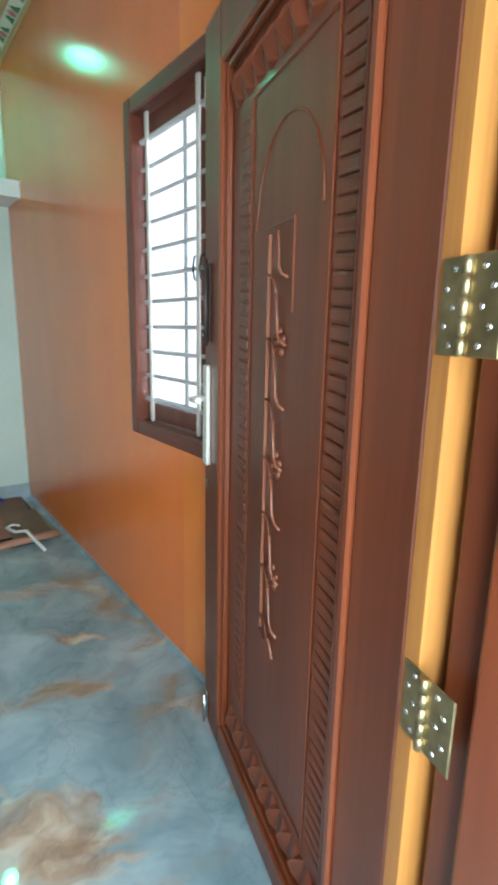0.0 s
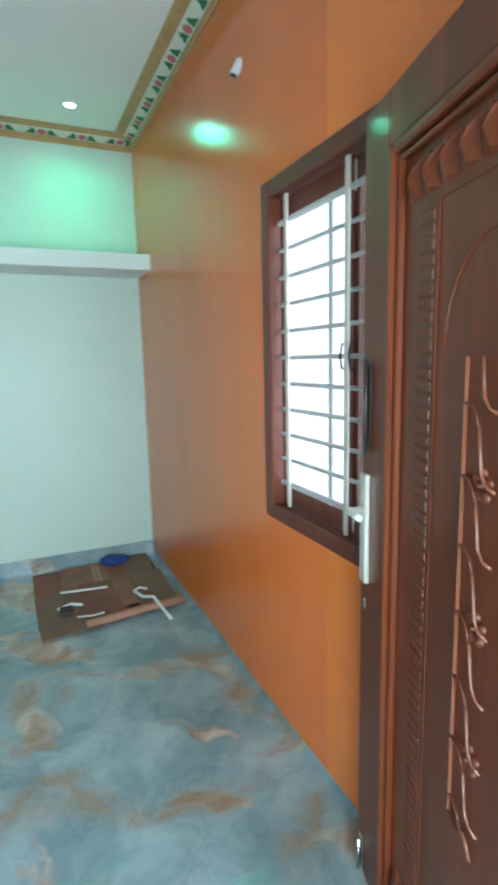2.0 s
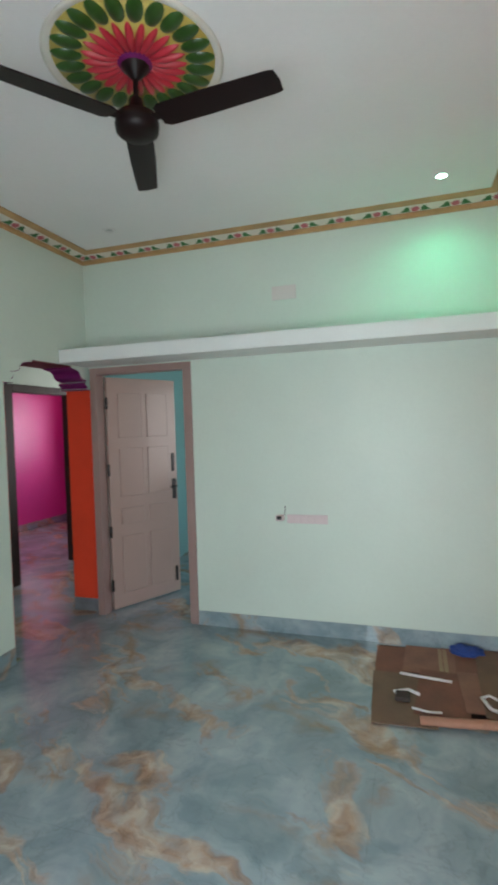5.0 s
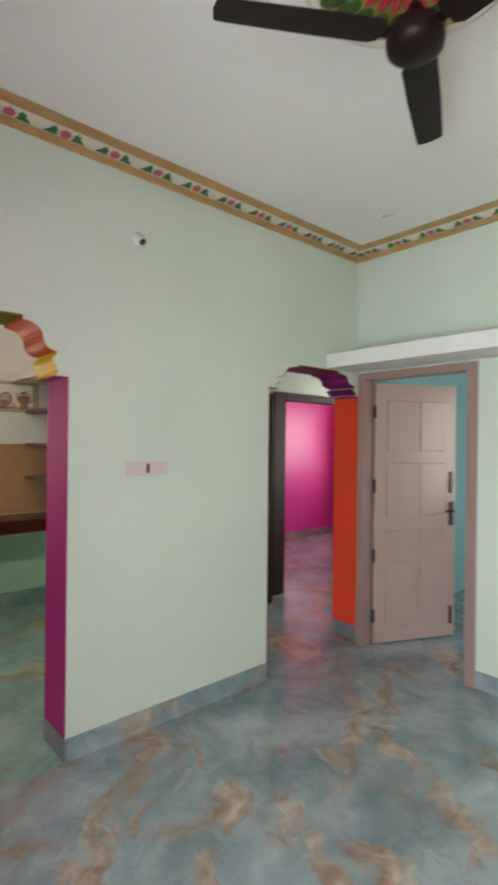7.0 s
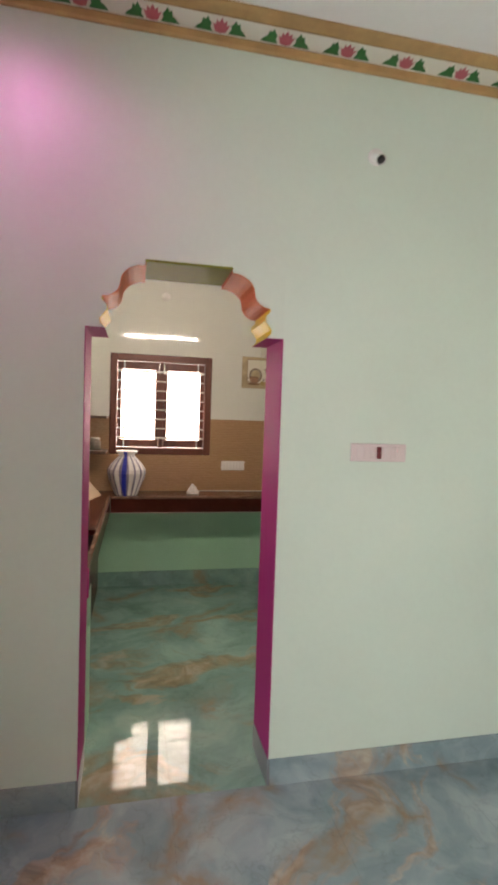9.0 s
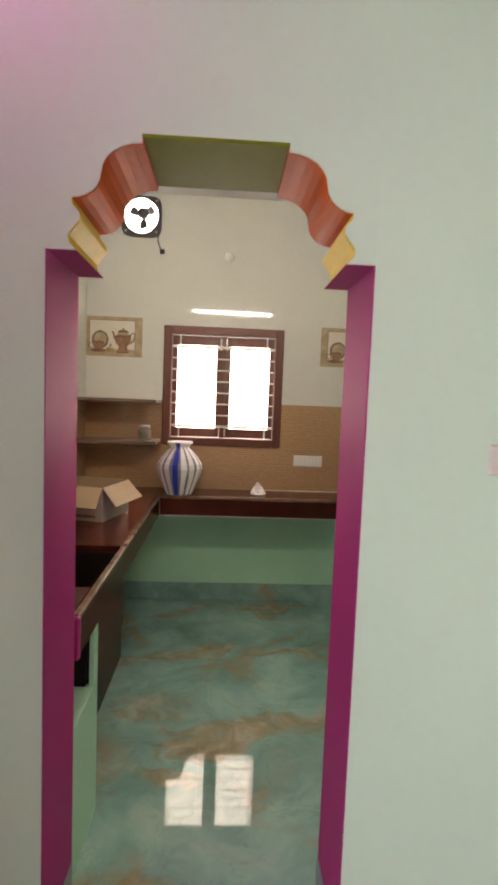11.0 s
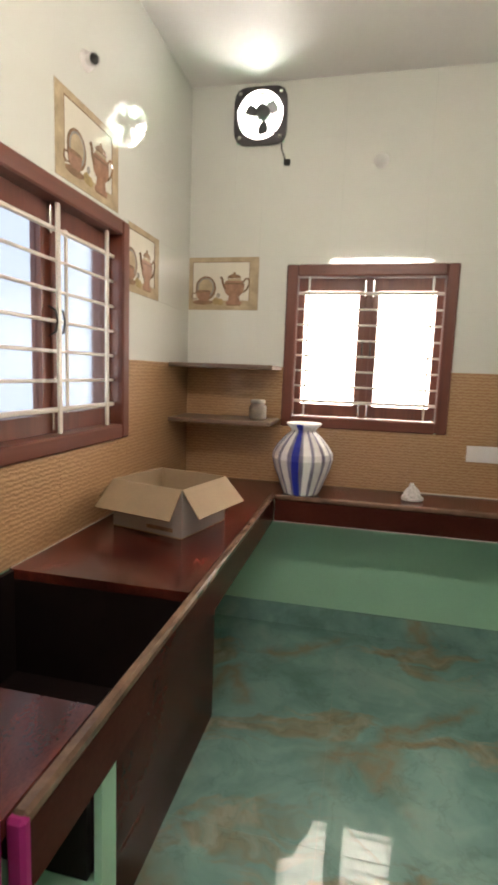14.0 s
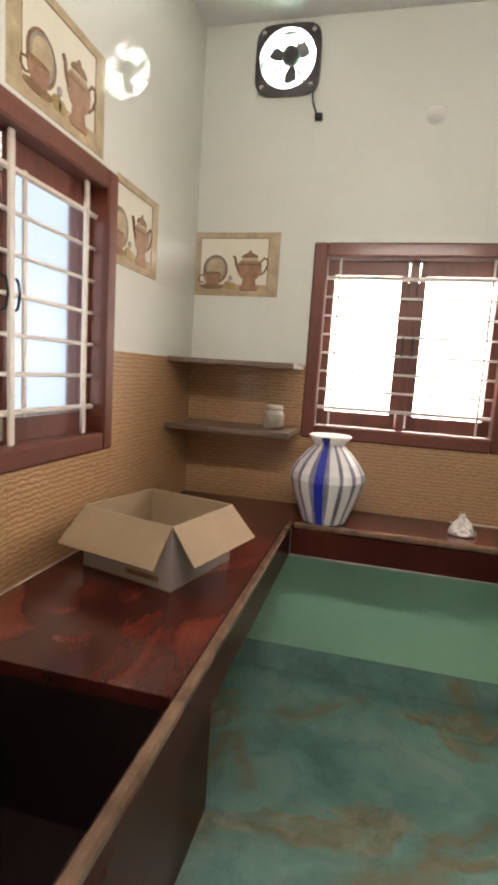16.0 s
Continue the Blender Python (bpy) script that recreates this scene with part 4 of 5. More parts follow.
def flat(outline_list, material, name, t=0.0015):
    bm = bmesh.new()
    for o in outline_list:
        b = prism(o, "z", -t / 2, t / 2)
        me = bpy.data.meshes.new("t")
        b.to_mesh(me)
        b.free()
        bm.from_mesh(me)
        bpy.data.meshes.remove(me)
    return mesh(name, bm, material)


LOTUS = flat([[(-0.020, 0.004), (0, 0.0), (0.020, 0.004), (0.032, 0.030), (0.021, 0.024), (0.019, 0.042), (0.009, 0.033), (0.0, 0.049), (-0.009, 0.033), (-0.019, 0.042), (-0.021, 0.024), (-0.032, 0.030)]], LOTUSPINK, "lotus")
LEAFSHAPE = flat([[(0.030, 0.002), (0.098, 0.002), (0.084, 0.016), (0.073, 0.022), (0.069, 0.040), (0.060, 0.035), (0.052, 0.048), (0.044, 0.034), (0.036, 0.028), (0.040, 0.016)]], LEAFGREEN, "leaf")
cornice("cornice", (W, S), (W, N), (1, 0), 0.08)
cornice("cornice", (W, N), (E, N), (0, -1))
ce = cornice("cornice", (E, N), (E, S), (-1, 0))
ce.matrix_basis = SKEW @ ce.matrix_basis
cornice("cornice", (E, S), (W, S), (0, 1))


# ---- ceiling spots ----
def spot(x, y, z, color, strength, label):
    root = thing("ceiling_spotlight", (x, y, z), label, "spotlight", "recessed ceiling spots")
    part("trim_ring", lathe([(0.030, -0.001), (0.032, -0.006), (0.042, -0.006), (0.046, 0), (0.046, 0.004), (0.030, 0.004)], 28), PLASTIC, root)
    part("lens", lathe([(0, -0.003), (0.020, -0.003), (0.030, 0.001)], 28), glow("spot_" + ("lit" if strength > 0.1 else "off"), color, strength), root)


spot(0.438, 3.745, CZ, (0.30, 1.0, 0.66), 60, "lit green recessed ceiling spotlight")
spot(-1.80, 3.73, CZ, (0.5, 0.5, 0.5), 0.0, "unlit recessed ceiling spotlight")
spot(-1.85, 0.85, CZ, (1.0, 0.35, 0.9), 40, "lit pink recessed ceiling spotlight")


# ---- ceiling fan and medallion ----
FXY = (-0.745, 2.287)
med = thing("ceiling_medallion", Matrix.Translation((*FXY, CZ)) @ Matrix.Diagonal((0.98, 0.98, 1, 1)), "round plaster ceiling rose with red and green painted petals", "ceiling rose")
part("rim", lathe([(0.318, 0), (0.348, -0.002), (0.352, -0.012), (0.336, -0.016), (0.318, -0.006)], 56), BORDERWHITE, med)
part("disc", lathe([(0, -0.006), (0.322, -0.006), (0.322, 0)], 48), PETALYELLOW, med)
gp = lathe([(0, 1.0), (0.5, 0.85), (0.85, 0.45), (1, 0)], 14)
bmesh.ops.transform(gp, matrix=Matrix.Translation((0.260, 0, -0.006)) @ Matrix.Diagonal((0.060, 0.032, -0.016, 1)), verts=gp.verts[:])
gme = mesh("green_petal", gp, PETALGREEN)
rp = lathe([(0, 1.0), (0.5, 0.85), (0.85, 0.45), (1, 0)], 14)
bmesh.ops.transform(rp, matrix=Matrix.Translation((0.130, 0, -0.008)) @ Matrix.Diagonal((0.078, 0.0165, -0.020, 1)), verts=rp.verts[:])
rme = mesh("red_petal", rp, PETALRED)
for k in range(24):
    piece("green_petal", gme, med, 0, 0, 0, 0, 0, 15 * k)
    piece("red_petal", rme, med, 0, 0, 0, 0, 0, 15 * k + 7.5)
part("centre", lathe([(0, -0.030), (0.06, -0.028), (0.075, -0.006)], 28), VIOLET, med)

fan = thing("ceiling_fan", (*FXY, 2.742), "dark brown three-blade ceiling fan hanging at rest", "ceiling fan")
part("canopy", lathe([(0.012, 0.17), (0.055, 0.217), (0.058, 0.232), (0, 0.232)], 24), FANBROWN, fan)
part("downrod", lathe([(0.011, 0.04), (0.011, 0.21)], 14), FANBROWN, fan)
part("collar", lathe([(0.013, 0.11), (0.022, 0.10), (0.034, 0.055), (0.045, 0.03)], 24), FANBROWN, fan)
part("motor", lathe([(0.0, 0.045), (0.05, 0.043), (0.08, 0.03), (0.086, 0.0), (0.082, -0.028), (0.06, -0.045), (0.0, -0.05)], 36), FANBROWN, fan)
for a, droop in ((-9, 3.0), (115, -1.4), (240, 2.6)):
    bl = prism([(0.105, -0.040), (0.13, -0.056), (0.30, -0.057), (0.575, -0.050), (0.60, -0.045), (0.607, 0.0), (0.60, 0.045), (0.575, 0.050), (0.30, 0.057), (0.13, 0.056), (0.105, 0.040)], "z", -0.003, 0.003)
    bmesh.ops.transform(bl, matrix=pose(0, 0, 0.010, 0, 0, a) @ pose(0, 0, 0, -10, droop, 0), verts=bl.verts[:])
    blade = part("blade", soft(bl, 0.0015), FANBROWN, fan)
    ir = boxes((0.075, 0.16, -0.022, 0.022, 0.003, 0.009))
    bmesh.ops.transform(ir, matrix=pose(0, 0, 0.002, 0, 0, a), verts=ir.verts[:])
    part("blade_iron", soft(ir, 0.002), FANBROWN, blade)


# ---- wall fittings ----
def holder(m, label, tilt=38):
    """Angled bulb holder on a round base. Local z points out of the wall."""
    root = thing("bulb_holder", m, label, "bulb holder", "wall bulb holders")
    part("base", lathe([(0, 0.016), (0.030, 0.014), (0.034, 0.0)], 24), PLASTIC, root)
    arm = pose(0, 0, 0.010, tilt, 0, 0)
    part("collar", lathe([(0.016, 0.0), (0.018, 0.012), (0.020, 0.050), (0.0165, 0.052), (0.0165, 0.040), (0, 0.038)], 20, arm), PLASTIC, root)
    part("socket", lathe([(0.0192, 0.0525), (0.013, 0.047), (0, 0.044)], 20, arm), BLACK, root, "black empty socket")


holder(pose(W, 2.262, 2.60, 0, 90, 0) @ pose(0, 0, 0, 0, 0, 90), "white angled bulb holder with empty socket")
holder(SKEW @ pose(E, 2.309, 2.60, 0, -90, 0) @ pose(0, 0, 0, 0, 0, -90) @ Matrix.Diagonal((0.8, 0.8, 0.8, 1)), "white angled bulb holder with empty socket", 66)
holder(pose(-3.845, KS + 0.008, 2.505, -90, 0, 0) @ pose(0, 0, 0, 0, 0, 115), "white angled bulb holder with empty socket")


def switchboard(m, w, h, switches, label, material=PLASTIC, dark=None):
    """Local x along the wall, y out, z up, origin in the middle."""
    root = thing("switchboard", m, label, "switchboard", "switchboards")
    part("plate", soft(boxes((-w / 2, w / 2, 0, 0.010, -h / 2, h / 2)), 0.003), material, root)
    for k in range(switches):
        x = -w / 2 + 0.02 + (w - 0.04) * (k + 0.5) / switches
        sw = part("switch", soft(boxes((x - 0.010, x + 0.010, 0.010, 0.015, -h / 3, h / 3)), 0.002), dark if dark and k == switches // 2 else material, root)
    return root


switchboard(pose(W, 2.33, 1.395, 0, 0, -90), 0.25, 0.075, 7, "pale pink wall switchboard with one dark switch", SWITCHPINK, MAROON)
switchboard(pose(-0.50, N, 0.86, 0, 0, 180), 0.30, 0.065, 5, "pale pink switchboard low on the mint wall", SWITCHPINK)
plug = thing("plug", (-0.70, N, 0.87), "small dark plug and wire in a wall socket", "plug")
part("pin_box", soft(boxes((-0.03, 0.03, -0.05, 0, -0.02, 0.02)), 0.006), SWITCHPINK, plug)
part("plug_top", soft(boxes((-0.015, 0.02, -0.075, -0.05, -0.006, 0.018)), 0.005), BLACK, plug)
part("wire", tube([(0.03, -0.012, 0.02), (0.036, -0.010, 0.05), (0.034, -0.006, 0.085)], 0.003, 6), BLACK, plug)
switchboard(pose(KW + 0.008, 2.20, 1.083, 0, 0, -90), 0.215, 0.085, 6, "white kitchen switchboard on tan tiles")
single("wall_plate", soft(boxes((-0.72, -0.54, N - 0.005, N, 2.47, 2.57)), 0.002), mat("faded_pink_paint", (0.64, 0.60, 0.57), 0.4, var=0.04), "pale pink blank wall plate", "wall plate")

# ---- flattened cardboard on the hall floor ----
cb = thing("cardboard_sheets", (0.42, 3.68, 0), "pile of flattened brown cardboard cartons with white straps", "cardboard")
OLIVECARD = mat("greyish_cardboard", (0.19, 0.115, 0.075), 0.8, var=0.2, scale=6, fine=70, bump=0.2)
BROWNCARD = mat("brown_carton", (0.27, 0.125, 0.085), 0.75, var=0.25, scale=7, fine=60, bump=0.2)
# Near-black: shade in the gaps between sheets put into a colour; also the knot
GAPSHADE_KNOT = mat("gap_shade_and_knot", (0.05, 0.035, 0.03), 0.8, var=0.2)
# First row: added dark sheet standing in for shade between the cartons
for x0, x1, y0, y1, z0, rz, mt in ((-0.42, 0.40, -0.42, 0.42, 0.001, 1, GAPSHADE_KNOT), (-0.42, -0.22, 0.0, 0.40, 0.008, 2, SHEET), (-0.26, 0.05, 0.03, 0.41, 0.013, -2, BROWNCARD), (0.0, 0.22, 0.08, 0.43, 0.009, 3, SHEET), (0.17, 0.36, 0.05, 0.46, 0.018, -3, OLIVECARD),
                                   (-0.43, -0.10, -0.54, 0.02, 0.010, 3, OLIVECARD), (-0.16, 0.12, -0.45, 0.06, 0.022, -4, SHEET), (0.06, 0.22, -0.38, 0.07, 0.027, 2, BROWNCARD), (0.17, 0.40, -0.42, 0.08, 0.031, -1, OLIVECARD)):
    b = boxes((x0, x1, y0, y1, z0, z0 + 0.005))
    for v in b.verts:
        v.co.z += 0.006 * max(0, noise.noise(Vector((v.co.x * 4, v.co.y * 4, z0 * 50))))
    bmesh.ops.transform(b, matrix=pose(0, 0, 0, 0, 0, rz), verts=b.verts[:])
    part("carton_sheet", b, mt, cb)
for x in (-0.03, 0.0):
    part("fold_line", boxes((x - 0.012, x + 0.012, 0.04, 0.40, 0.0182, 0.0205)), CARD, cb)
roll = [(-0.16, -0.50, 0.030), (0.0, -0.49, 0.036), (0.16, -0.475, 0.044), (0.30, -0.47, 0.048), (0.42, -0.46, 0.048)]
rl_ = tube(roll, 0.030, 12)
for v in rl_.verts:
    v.co.z = 0.005 + (v.co.z - 0.005) * 0.72
part("rolled_flap", rl_, mat("pinkish_carton", (0.42, 0.20, 0.13), 0.7, var=0.2, scale=9), cb, "rolled pinkish brown carton flap")
for pts, rr in (([(-0.27, -0.02, 0.030), (-0.15, -0.06, 0.040), (0.02, -0.07, 0.034)], 0.008), ([(0.16, -0.24, 0.048), (0.20, -0.22, 0.055), (0.24, -0.25, 0.05)], 0.007), ([(0.16, -0.24, 0.048), (0.19, -0.36, 0.055), (0.24, -0.44, 0.080), (0.28, -0.56, 0.030), (0.30, -0.62, 0.008)], 0.010),
                ([(-0.30, -0.24, 0.024), (-0.22, -0.22, 0.034), (-0.16, -0.26, 0.034)], 0.009), ([(-0.20, -0.40, 0.030), (-0.12, -0.43, 0.034), (-0.05, -0.42, 0.034)], 0.006)):
    part("strap", tube(pts, rr, 6), PLASTIC, cb, "white plastic strap")
part("tape_knot", soft(boxes((-0.29, -0.21, -0.34, -0.25, 0.018, 0.045)), 0.010, 2), GAPSHADE_KNOT, cb)
cloth = bmesh.new()
bmesh.ops.create_icosphere(cloth, subdivisions=3, radius=1)
for v in cloth.verts:
    v.co = Vector((v.co.x * 0.10, v.co.y * 0.06, max(-0.5, v.co.z) * 0.04 + 0.02)) * (1 + 0.35 * noise.noise(v.co * 2.5))
rag = single("blue_rag", cloth, BLUECLOTH, "crumpled blue cloth on the floor by the wall", "cloth")
rag.location = (0.56, 4.06, 0.008)

# ---- kitchen fittings ----
FC, FX2, CT = 1.14, -4.62, 0.85                             # counter front lines and top
SX0, SX1 = -3.39, -2.88                                     # sink basin
ctop = thing("worktop", (-3.6, 0.8, CT), "polished maroon granite L-shaped kitchen worktop", "worktop")


def wpart(root, name, rows, material, label="", bev=0.0):
    """World-placed boxes as one part of a thing."""
    o = root.matrix_basis.translation
    b = boxes(*[(r[0] - o.x, r[1] - o.x, r[2] - o.y, r[3] - o.y, r[4] - o.z, r[5] - o.z) for r in rows])
    return part(name, soft(b, bev) if bev else b, material, root, label)


wpart(ctop, "slab", [(KW + 0.009, SX0, KS + 0.009, FC - 0.0235, CT - 0.03, CT)], GRANITE)
wpart(ctop, "slab", [(SX1, WB - 0.002, KS + 0.009, FC - 0.0235, CT - 0.03, CT)], GRANITE)
wpart(ctop, "slab", [(KW + 0.009, FX2 - 0.03, FC, KN - 0.002, CT - 0.03, CT)], GRANITE)
wpart(ctop, "corner_slab", [(KW + 0.009, FX2 - 0.03, FC - 0.0232, FC, CT - 0.03, CT)], GRANITE)
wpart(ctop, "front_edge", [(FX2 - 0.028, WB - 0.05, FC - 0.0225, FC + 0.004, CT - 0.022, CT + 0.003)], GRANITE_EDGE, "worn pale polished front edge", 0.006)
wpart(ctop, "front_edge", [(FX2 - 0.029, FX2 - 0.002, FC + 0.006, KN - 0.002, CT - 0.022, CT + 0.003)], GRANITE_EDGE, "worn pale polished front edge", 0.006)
wpart(ctop, "apron", [(FX2 + 0.002, WB - 0.06, FC - 0.022, FC, 0.718, CT - 0.024)], DARKSTONE)
wpart(ctop, "apron", [(FX2 - 0.022, FX2, FC + 0.002, KN - 0.002, 0.718, CT - 0.024)], DARKSTONE)
wpart(ctop, "end_cap", [(WB - 0.062, WB - 0.040, FC - 0.024, FC + 0.006, 0.712, CT - 0.002)], PURPLE, "purple painted end of the apron", 0.006)
wpart(ctop, "sealant", [(FX2 - 0.004, FX2 + 0.0015, FC + 0.004, KN - 0.002, 0.7135, 0.7175)], CREAM, "thin pale line of cement")
wpart(ctop, "sealant", [(KW + 0.009, KW + 0.014, 1.80, KN - 0.002, CT + 0.0002, CT + 0.006)], CREAM, "thin pale line of cement")
wpart(ctop, "sealant", [(-4.6, SX0 - 0.002, KS + 0.009, KS + 0.012, CT + 0.0002, CT + 0.003)], CREAM, "thin pale line of cement")
sink = thing("kitchen_sink", ((SX0 + SX1) / 2, 0.82, 0.5), "deep dark stone kitchen sink set in the worktop", "sink")
y0s, y1s = KS + 0.012, FC - 0.034
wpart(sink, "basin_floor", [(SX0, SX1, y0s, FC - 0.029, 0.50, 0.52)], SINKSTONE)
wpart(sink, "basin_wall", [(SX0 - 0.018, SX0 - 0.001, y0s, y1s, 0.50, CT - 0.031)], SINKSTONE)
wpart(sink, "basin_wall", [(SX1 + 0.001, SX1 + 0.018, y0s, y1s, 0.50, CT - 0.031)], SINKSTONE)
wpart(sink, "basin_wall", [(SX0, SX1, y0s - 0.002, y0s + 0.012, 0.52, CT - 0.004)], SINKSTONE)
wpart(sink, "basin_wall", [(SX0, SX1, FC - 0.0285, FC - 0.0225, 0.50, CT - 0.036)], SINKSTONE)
part("drain", lathe([(0, 0.022), (0.03, 0.023), (0.045, 0.026), (0.05, 0.02)], 24), CHROME, sink, "steel drain ring")
tap = tube([(0.05, -0.25, 0.022), (0.05, -0.25, 0.07), (0.07, -0.22, 0.085), (0.10, -0.16, 0.06)], 0.010, 8)
part("hose_end", tap, CHROME, sink, "steel hose end")
base = thing("counter_base", (-3.4, 0.98, 0), "dark stone panel and green masonry pier under the worktop", "counter base")
wpart(base, "stone_panel", [(-4.05, SX0 - 0.02, 0.985, 1.005, 0, 0.712), (SX0 - 0.02, -2.925, 0.985, 1.005, 0, 0.498)], DARKSTONE)
wpart(base, "basin_cladding", [(SX0 - 0.02, -2.925, FC - 0.0218, FC - 0.008, 0.490, 0.717)], DARKSTONE)
wpart(base, "pier", [(-2.924, -2.60, 0.60, FC - 0.006, 0, 0.497), (-2.924, -2.868, FC - 0.0218, FC - 0.006, 0.497, 0.717)], GREEN, "green painted masonry pier")
wpart(base, "side_wall", [(-4.05, -4.0, KS + 0.01, 0.954, 0, 0.712)], GREEN)


def stone_shelf(x0, x1, y0, y1, z, name="wall_shelf", label="brown stone wall shelf slab in the kitchen corner", material=None):
    return single(name, soft(boxes((x0, x1, y0, y1, z - 0.022, z)), 0.003), material or SHELF, label, "shelf", "stone shelves")


for z in (1.503, 1.215):
    stone_shelf(KW + 0.009, -4.65, KS + 0.009, 1.095, z)
for z in (1.20, 1.51, 1.82):
    stone_shelf(KW + 0.009, -3.0, 2.57, KN - 0.002, z, label="brown stone shelf slab along the kitchen wall")
single("kitchen_loft", soft(boxes((KW + 0.009, WB, 2.43, KN, 2.075, 2.165)), 0.004), mat("cream_paint", (0.70, 0.67, 0.56), 0.5, var=0.05), "cream painted kitchen loft slab", "loft", kind="structure")


# tube light above the arch, on the kitchen side
tubel = thing("tube_light", (WB, 1.62, 2.54), "lit white tube light batten on the kitchen wall", "tube light")
part("batten", soft(boxes((-0.035, 0, -0.51, 0.51, -0.02, 0.02)), 0.004), PLASTIC, tubel)
part("tube", tube([(-0.052, -0.46, 0), (-0.052, 0.46, 0)], 0.013, 12), glow("tube_glow", (1.0, 0.93, 0.82), 6), tubel, "glowing white tube")
for s_ in (-1, 1):
    part("end_cap", soft(boxes((-0.068, -0.03, s_ * 0.49 - 0.022, s_ * 0.49 + 0.022, -0.017, 0.017)), 0.004), PLASTIC, tubel)


# exhaust fan in the wall opening
EXY, EXZ = 0.925, 2.80
ex = thing("exhaust_fan", pose(KW + 0.008, EXY, EXZ, 0, 90, 0), "black metal exhaust fan in a round wall opening", "exhaust fan")
sq, hole, n = 0.142, 0.122, 40
fr = bmesh.new()
outer, inner = [], []
for i in range(n):
    a = 2 * math.pi * i / n
    c, s = math.cos(a), math.sin(a)
    r = sq / (abs(c) ** 5 + abs(s) ** 5) ** 0.2
    outer.append((r * c, r * s))
    inner.append((hole * c, hole * s))
lay = [[fr.verts.new((*p, z)) for p in ring_] for ring_, z in ((outer, 0.0), (outer, 0.022), (inner, 0.030), (inner, -0.06))]
for a, b in zip(lay, lay[1:]):
    for i in range(n):
        j = (i + 1) % n
        f = fr.faces.new((a[i], a[j], b[j], b[i]))
bmesh.ops.recalc_face_normals(fr, faces=fr.faces[:])
part("frame", fr, FANGREY, ex, "rounded square grey metal frame")
for cx_ in (-0.108, 0.108):
    for cy_ in (-0.108, 0.108):
        part("corner_bolt", lathe([(0, 0.034), (0.008, 0.033), (0.012, 0.024), (0.012, 0.010)], 12, Matrix.Translation((cx_, cy_, 0))), CHROME, ex)
part("motor", lathe([(0, 0.012), (0.034, 0.008), (0.04, -0.02), (0.04, -0.06), (0, -0.065)], 20, Matrix.Translation((-0.030, 0.006, 0))), FANGREY, ex)
for a in (8, 125, 248):
    b = prism([(0.03, -0.016), (0.055, -0.036), (0.082, -0.040), (0.092, -0.022), (0.090, 0.016), (0.06, 0.020), (0.03, 0.012)], "z", -0.022, -0.019)
    bmesh.ops.transform(b, matrix=pose(-0.020, 0, 0, 0, 0, a) @ pose(0, 0, 0, 18, 0, 0), verts=b.verts[:])
    part("blade", b, FANGREY, ex)
for a in (45, 165, 285):
    st = bmesh.new()
    rod(st, (-0.030, 0.006, -0.05), (0.118 * math.cos(radians(a)), 0.118 * math.sin(radians(a)), -0.05), 0.005, 6)
    part("strut", st, FANGREY, ex)
part("cord", tube([(0.13, 0.118, 0.02), (0.17, 0.12, 0.014), (0.215, 0.138, 0.008), (0.235, 0.15, 0.012)], 0.004, 6), BLACK, ex)
part("plug", soft(boxes((0.222, 0.25, 0.135, 0.168, 0.002, 0.028)), 0.004), BLACK, ex)

single("junction_plate", lathe([(0, 0.010), (0.030, 0.010), (0.038, 0.0)], 24, pose(KW + 0.008, 1.562, 2.555, 0, 90, 0)), PLASTIC, "round white blank plate on the tiled wall", "wall plate")


